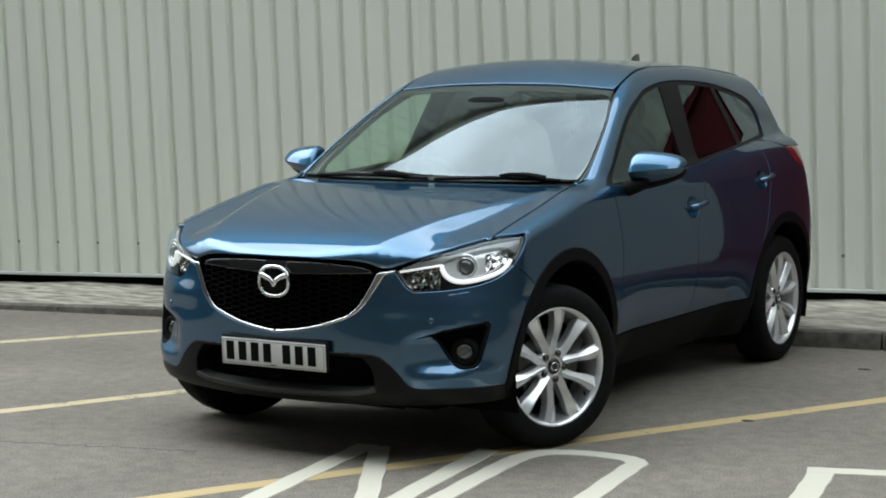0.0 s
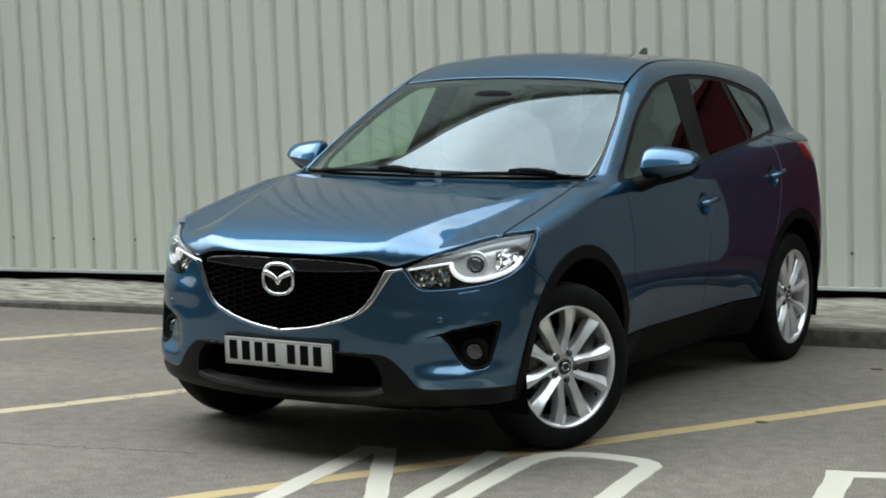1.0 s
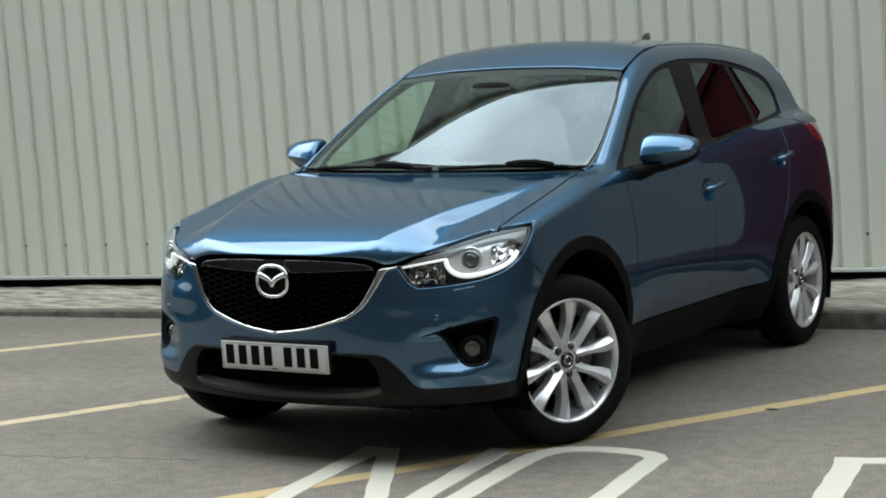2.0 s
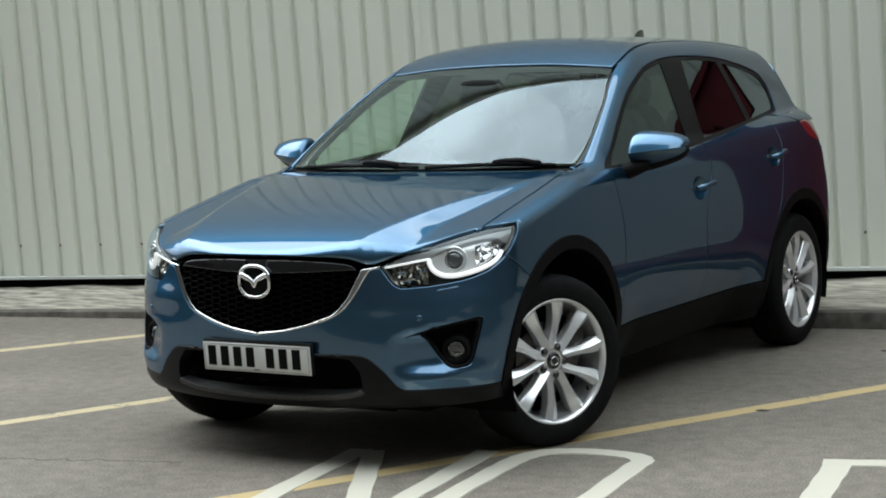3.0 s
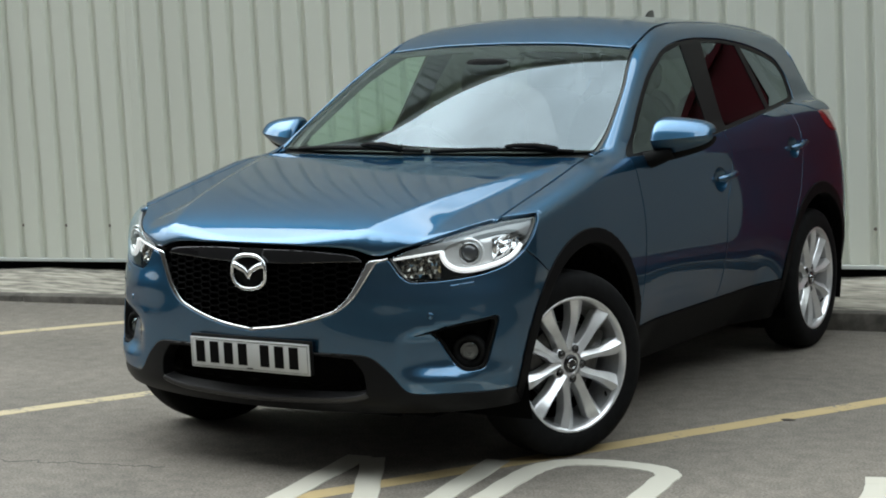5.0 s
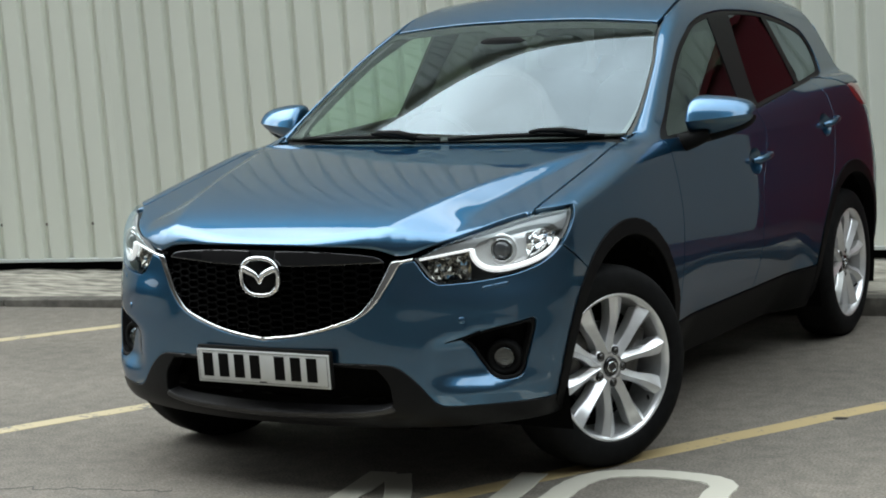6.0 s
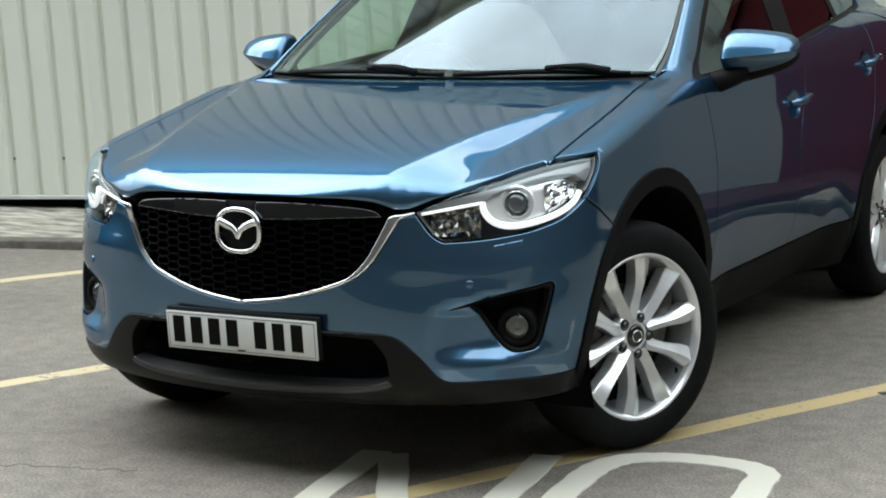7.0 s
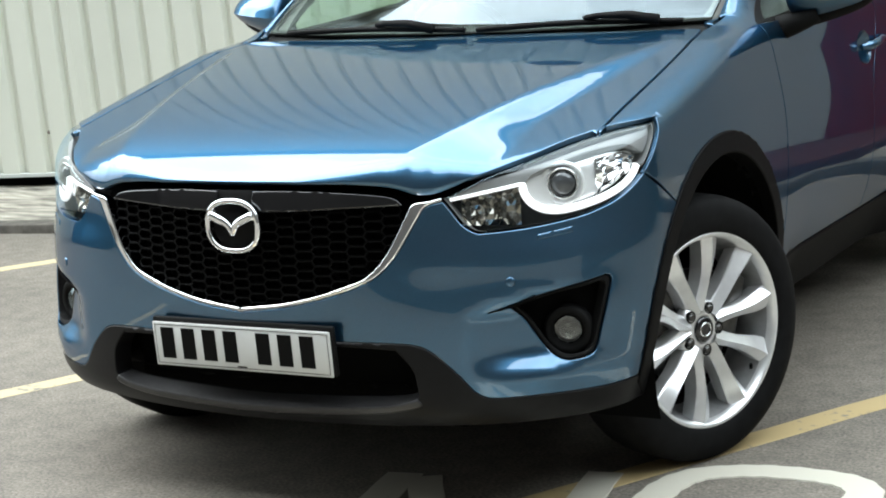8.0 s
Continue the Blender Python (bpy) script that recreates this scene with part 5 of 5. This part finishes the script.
def band(name, line, width, mat, z=0.003, closed=False, label="", category="road marking", group=""):
    """A painted stripe along a line on the ground; width may change along it."""
    pts = [Vector((*p[:2], 0)) for p in line]
    n = len(pts)
    bm = bmesh.new()
    ring_l, ring_r = [], []
    for i, p in enumerate(pts):
        a, b = (pts[i - 1], pts[(i + 1) % n]) if closed else (pts[max(i - 1, 0)], pts[min(i + 1, n - 1)])
        t = (b - a).normalized()
        s = Vector((-t.y, t.x, 0))
        w = width[i] if isinstance(width, (list, tuple)) else width
        wob = 0.0025 * math.sin(i * 1.7)
        ring_l.append((bm.verts.new(p + s * (w / 2 + wob) + Vector((0, 0, z))), bm.verts.new(p + s * (w / 2 + wob + 0.002) + Vector((0, 0, 0.0004)))))
        ring_r.append((bm.verts.new(p - s * (w / 2 - wob) + Vector((0, 0, z))), bm.verts.new(p - s * (w / 2 - wob + 0.002) + Vector((0, 0, 0.0004)))))
    for i in range(n if closed else n - 1):
        j = (i + 1) % n
        bm.faces.new((ring_r[i][0], ring_r[j][0], ring_l[j][0], ring_l[i][0]))
        bm.faces.new((ring_l[i][0], ring_l[j][0], ring_l[j][1], ring_l[i][1]))
        bm.faces.new((ring_r[i][1], ring_r[j][1], ring_r[j][0], ring_r[i][0]))
    return tagged(part(name, bm, mat), label, category, group)


def straight(a, b, n=40):
    return [(a[0] + (b[0] - a[0]) * k / n, a[1] + (b[1] - a[1]) * k / n) for k in range(n + 1)]


for a, b, paint in (((-4.63, -0.75), (-2.62, 2.50), PALE), ((-2.80, -2.70), (-0.32, 2.62), PALE), ((-0.65, -2.85), (1.95, 2.15), YELLOW)):
    band("bay_line", straight(a, b), 0.095, paint, 0.002, False, "worn yellow bay line painted on asphalt", group="yellow bay lines")
letter = empty("letter_n")
tagged(letter, "white painted letter N on the asphalt", "road marking", "painted letters")
for a, b, w, z in (((0.450, -2.05), (0.163, -0.36), 0.096, 0.0042), ((0.947, -2.0), (0.668, -0.20), 0.093, 0.0042), ((1.04, -1.77), (0.23, -0.37), 0.088, 0.0046)):
    band("letter_stroke", straight(a, b, 20), w, WHITE, z, category="").parent = letter
top = glide([(1.055, -1.88), (0.978, -1.30), (0.905, -0.75), (0.862, -0.40), (0.858, -0.25), (0.892, -0.15), (0.965, -0.098), (1.06, -0.07), (1.18, -0.068), (1.27, -0.09), (1.325, -0.15), (1.340, -0.25), (1.412, -0.74), (1.52, -1.5), (1.56, -1.85), (1.46, -2.1), (1.26, -2.15), (1.11, -2.05)], 6)
band("letter_o", [tuple(p) for p in top[:-1]], 0.091, WHITE, 0.0044, True, "white painted letter O on the asphalt", group="painted letters")
third = empty("letter")
tagged(third, "white painted letter, only its corner in view", "road marking", "painted letters")
band("letter_stroke", straight((2.26, -1.1), (2.03, 0.06), 20), 0.105, WHITE, 0.0042, category="").parent = third
band("letter_stroke", straight((1.965, 0.07), (2.52, 0.245), 14), 0.10, WHITE, 0.0046, category="").parent = third

# a fine crack that wanders over the asphalt
CRACK = material("dark_crack_filling", (0.085, 0.077, 0.067), 0.9)
wander = random.Random(3)
crack = [(-2.0 + 1.6 * k / 60 + wander.uniform(-0.012, 0.012), -1.28 + 0.46 * k / 60 + wander.uniform(-0.02, 0.02)) for k in range(61)]
band("asphalt_crack", crack, [wander.uniform(0.002, 0.007) for k in range(61)], CRACK, 0.0015, False, "fine dark crack in the grey asphalt", "crack")

# a few flat scraps and spots on the asphalt
for x, y, w, h, turn in ((1.375, 0.93, 0.030, 0.013, 20), (1.38, 2.59, 0.035, 0.014, 10)):
    bm = bmesh.new()
    blob(bm, (w, h, 0.004), pose(x, y, 0.003, 0, 0, turn), 2.2, 8)
    tagged(part("dead_leaf", smooth(bm), grain(material("dead_leaf_brown", (0.05, 0.042, 0.035), 0.8), (0.6, 1.4), 60, 4)), "small dark dead leaf lying on the asphalt", "leaf", "dead leaves")


# ---- the wall, its plinth and the kerb ----
A, ALONG = Vector((-4.1, 3.36, 0)), Vector((0.98097, 0.19415, 0))
AWAY = Vector((-ALONG.y, ALONG.x, 0))
PITCH, PHASE, TALL = 0.1684, -0.0162, 6.1
LEAN, TILT = 0.0265, 0.02  # the yard falls a little against the plumb wall


def spot(s, d, z):
    return A + ALONG * (s - LEAN * (z - 0.4)) + AWAY * (d - TILT * (z - 0.4)) + Vector((0, 0, z))


def foot_of(s):
    return 0.146 + 0.0108 * s


def cladding_sheet(s0, s1, parent, z0, lap):
    """One trapezoid steel sheet: broad flats with narrow troughs between them."""
    bm = bmesh.new()
    cols = []
    k = math.floor((s0 - PHASE) / PITCH)
    while PHASE + k * PITCH < s1 + PITCH:
        c = PHASE + k * PITCH
        for ds, d in ((-0.032, 0.0), (-0.028, 0.0015), (-0.012, 0.0285), (-0.008, 0.030), (0.008, 0.030), (0.012, 0.0285), (0.028, 0.0015), (0.032, 0.0)):
            if s0 <= c + ds <= s1:
                cols.append((c + ds, d - lap))
        k += 1
    cols = [(s0, -lap)] + cols + [(s1, -lap)]
    zs = [None, 2.2, 4.4, TALL]
    rows = [[bm.verts.new(spot(s, d, (foot_of(s) if z0 is None else z0) if z is None else z)) for s, d in cols] for z in zs]
    low = [bm.verts.new(spot(s, d + 0.02, (foot_of(s) if z0 is None else z0) + 0.0005)) for s, d in cols]
    for a, b in zip([low] + rows, rows):
        for i in range(len(cols) - 1):
            bm.faces.new((a[i], a[i + 1], b[i + 1], b[i]))
    for side in (0, -1):
        back = [bm.verts.new(row[side].co + AWAY * 0.004) for row in rows]
        for k in range(3):
            bm.faces.new((rows[k][side], rows[k + 1][side], back[k + 1], back[k]))
    bmesh.ops.recalc_face_normals(bm, faces=bm.faces)
    return part("cladding_sheet", bm, CLADDING, parent)


def cladding(s0, s1, name, z0=None):
    """A wall of upright sheets, six ribs wide, every second one lapped over its neighbours."""
    wall = tagged(empty(name), "grey-green ribbed steel cladding wall", "wall", kind="structure")
    wide, first = 6 * PITCH, PHASE + PITCH / 2 - 0.02
    k = math.floor((s0 - first) / wide)
    while first + k * wide < s1:
        a, b = max(s0, first + k * wide - 0.012 * (k % 2)), min(s1, first + (k + 1) * wide + 0.012 * (k % 2))
        if b - a > 0.03:
            cladding_sheet(a, b, wall, z0, 0.0018 * (k % 2))
        k += 1
    return wall


DOOR0, DOOR1, DOORTOP = 5.17, 6.28, 2.19
cladding(-16, DOOR0, "wall_north")
cladding(DOOR1, 22, "wall_north_end", 2.3)
# unseen wall foot, darker than the cladding, added to dim the car doors' reflections
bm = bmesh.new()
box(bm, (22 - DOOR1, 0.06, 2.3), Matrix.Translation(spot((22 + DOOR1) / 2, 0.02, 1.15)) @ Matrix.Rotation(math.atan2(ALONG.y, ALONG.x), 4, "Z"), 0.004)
tagged(part("wall_north_dado", bm, DIM_FOOT), "unseen darker wall foot added to dim the car's reflections", "wall", kind="structure")
cladding(DOOR0, DOOR1, "wall_north_over_door", DOORTOP)
# black box that stands in for the shade in the gap under the cladding
bm = bmesh.new()
v = [bm.verts.new(spot(s, d, z)) for s in (-16, 22) for d in (0.05, 0.35) for z in (0.0, TALL)]
for q in ((0, 1, 5, 4), (2, 3, 7, 6), (0, 2, 6, 4), (1, 3, 7, 5), (0, 1, 3, 2), (4, 5, 7, 6)):
    bm.faces.new([v[i] for i in q])
bmesh.ops.recalc_face_normals(bm, faces=bm.faces)
tagged(part("wall_core", bm, VOID), "black backing standing in for the shade behind the cladding", "wall", kind="structure")
bm = bmesh.new()
n = 38
for d, z, dd in ((-0.006, 0, 0.03),):
    rowsf = [[bm.verts.new(spot(s, d + e, foot_of(s) + h)) for s in np.linspace(-16, DOOR0, n)] for e, h in ((dd, -0.004), (0, -0.004), (0, 0.014), (0.012, 0.02))]
    for a, b in zip(rowsf, rowsf[1:]):
        for i in range(n - 1):
            bm.faces.new((a[i], a[i + 1], b[i + 1], b[i]))
tagged(part("drip_flashing", bm, FLASHING), "pale metal drip flashing along the wall foot", "flashing", kind="structure")
bm = bmesh.new()
box(bm, (38, 0.5, 0.18), Matrix.Translation(spot(3, 0.15, TALL + 0.05)) @ Matrix.Rotation(math.atan2(ALONG.y, ALONG.x), 4, "Z"), 0.02)
tagged(part("wall_coping", smooth(bm), CLADDING), "grey-green steel coping along the wall top", "coping", kind="structure")

# screws, one on every second trough
screw = bmesh.new()
lathe(screw, [(0.011, 0.0), (0.011, 0.002), (0.0065, 0.003), (0.0065, 0.009), (0, 0.009)], pose(0, 0, 0, 90), 8)
screw_mesh = bpy.data.meshes.new("screw")
screw.to_mesh(screw_mesh)
screw.free()
screw_mesh.materials.append(grain(material("rusty_screw", (0.21, 0.185, 0.155), 0.7), (0.5, 1.3), 90, 3))
k = -15
while PHASE + k * PITCH < DOOR0 - 0.1:
    for z in (0.385,):
        c = PHASE + k * PITCH
        ob = part("screw", screw_mesh, None)
        ob.matrix_world = Matrix.Translation(spot(c + 0.004, 0.0295, z + 0.0085 * c)) @ Matrix.Rotation(math.atan2(ALONG.y, ALONG.x), 4, "Z")
        tagged(ob, "small rusty fixing screw in the cladding", "screw", "cladding screws")
    k += 2

# red door in the wall, beyond the car
door = empty("door_1", Matrix.Translation(spot((DOOR0 + DOOR1) / 2, 0, 0.19)) @ Matrix.Rotation(math.atan2(ALONG.y, ALONG.x), 4, "Z"))
tagged(door, "closed red steel door in the cladding wall", "door", kind="structure")
wd, ht = DOOR1 - DOOR0, DOORTOP - 0.19
bm = bmesh.new()
box(bm, (wd - 0.12, 0.05, ht - 0.06), pose(0, 0.02, (ht - 0.06) / 2), 0.004)
part("door_leaf", bm, REDDOOR, door)
for x in (-wd / 2 + 0.03, wd / 2 - 0.03):
    bm = bmesh.new()
    box(bm, (0.06, 0.09, ht), pose(x, 0.01, ht / 2), 0.004)
    part("door_jamb", bm, REDDOOR, door)
bm = bmesh.new()
box(bm, (wd - 0.12, 0.09, 0.06), pose(0, 0.01, ht - 0.03), 0.004)
part("door_head", bm, REDDOOR, door)
bm = bmesh.new()
tube(bm, [(wd / 2 - 0.16, -0.01, 1.0), (wd / 2 - 0.16, -0.06, 1.0), (wd / 2 - 0.28, -0.06, 1.0)], 0.01, 8)
part("door_handle", smooth(bm), DARK, door)

# unseen low step added before the door to darken the car's reflected flank
bm = bmesh.new()
box(bm, (1.25, 0.98, 0.24), Matrix.Translation(spot(6.09, -0.51, 0.09)) @ Matrix.Rotation(math.atan2(ALONG.y, ALONG.x), 4, "Z"), 0.012)
tagged(part("door_step", smooth(bm), STEP), "unseen low dark red step added for the car's reflections", "step", kind="structure")

# rough concrete plinth between kerb and wall
KA, KB = Vector((-3.55, 2.47, 0)), Vector((0.88, 3.24, 0))
KAL = (KB - KA).normalized()
KAW = Vector((-KAL.y, KAL.x, 0))


def kerb_top(x):
    return 0.045 + 0.0105 * (x + 3.55)


bm = bmesh.new()
nu, nv = 260, 22
rows = []
for j in range(nv + 1):
    row = []
    for i in range(nu + 1):
        u = -9 + 20 * i / nu
        a = KA + KAL * u + KAW * 0.11
        b = A + ALONG * ((a - A).dot(ALONG)) + AWAY * 0.09
        p = a.lerp(b, j / nv)
        s = (p - A).dot(ALONG)
        z = kerb_top(p.x) + (foot_of(s) - 0.058 - kerb_top(p.x)) * (j / nv)
        bump = noise.fractal((p.x * 1.6, p.y * 3.5, 3.1), 1.0, 2.1, 5) * 0.016 + noise.fractal((p.x * 7, p.y * 9, 1.7), 1.0, 2.0, 3) * 0.005
        row.append(bm.verts.new((p.x, p.y, z + bump * min(1, 4 * j / nv))))
    rows.append(row)
for a, b in zip(rows, rows[1:]):
    for i in range(nu):
        bm.faces.new((a[i], a[i + 1], b[i + 1], b[i]))
tagged(part("plinth", smooth(bm, 60), CONCRETE), "rough weathered concrete strip at the wall foot", "pavement", kind="structure")
kerb = tagged(empty("kerb"), "dark weathered concrete kerb stones", "kerb", kind="structure")
for k in range(-6, 10):
    a, b = 0.915 * k + 0.30, 0.915 * (k + 1) + 0.292
    bm = bmesh.new()
    p = KA + KAL * ((a + b) / 2)
    h = kerb_top(p.x)
    box(bm, (b - a, 0.125, h + 0.10), Matrix.Translation(p + KAW * 0.0625 + Vector((0, 0, (h - 0.10) / 2 + 0.002 * (k % 3)))) @ Matrix.Rotation(math.atan2(KAL.y, KAL.x), 4, "Z") @ pose(0, 0, 0, 0, -0.6), 0.012)
    for v in bm.verts:
        v.co += Vector((0, 0, 0.004)) * noise.noise(v.co * 9)
    part("kerb_stone", smooth(bm), KERB, kerb)

# plain unseen blocks that close the yard behind the camera and to its sides,
# added and sized to hold low sky light off the car and ground
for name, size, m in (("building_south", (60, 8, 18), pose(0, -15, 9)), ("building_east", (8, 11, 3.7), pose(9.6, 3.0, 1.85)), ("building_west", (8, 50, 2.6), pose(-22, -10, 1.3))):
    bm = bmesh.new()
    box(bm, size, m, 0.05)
    tagged(part(name, bm, BLOCKWALL), "unseen dark block added to close the yard and cut sky light", "building", kind="structure")
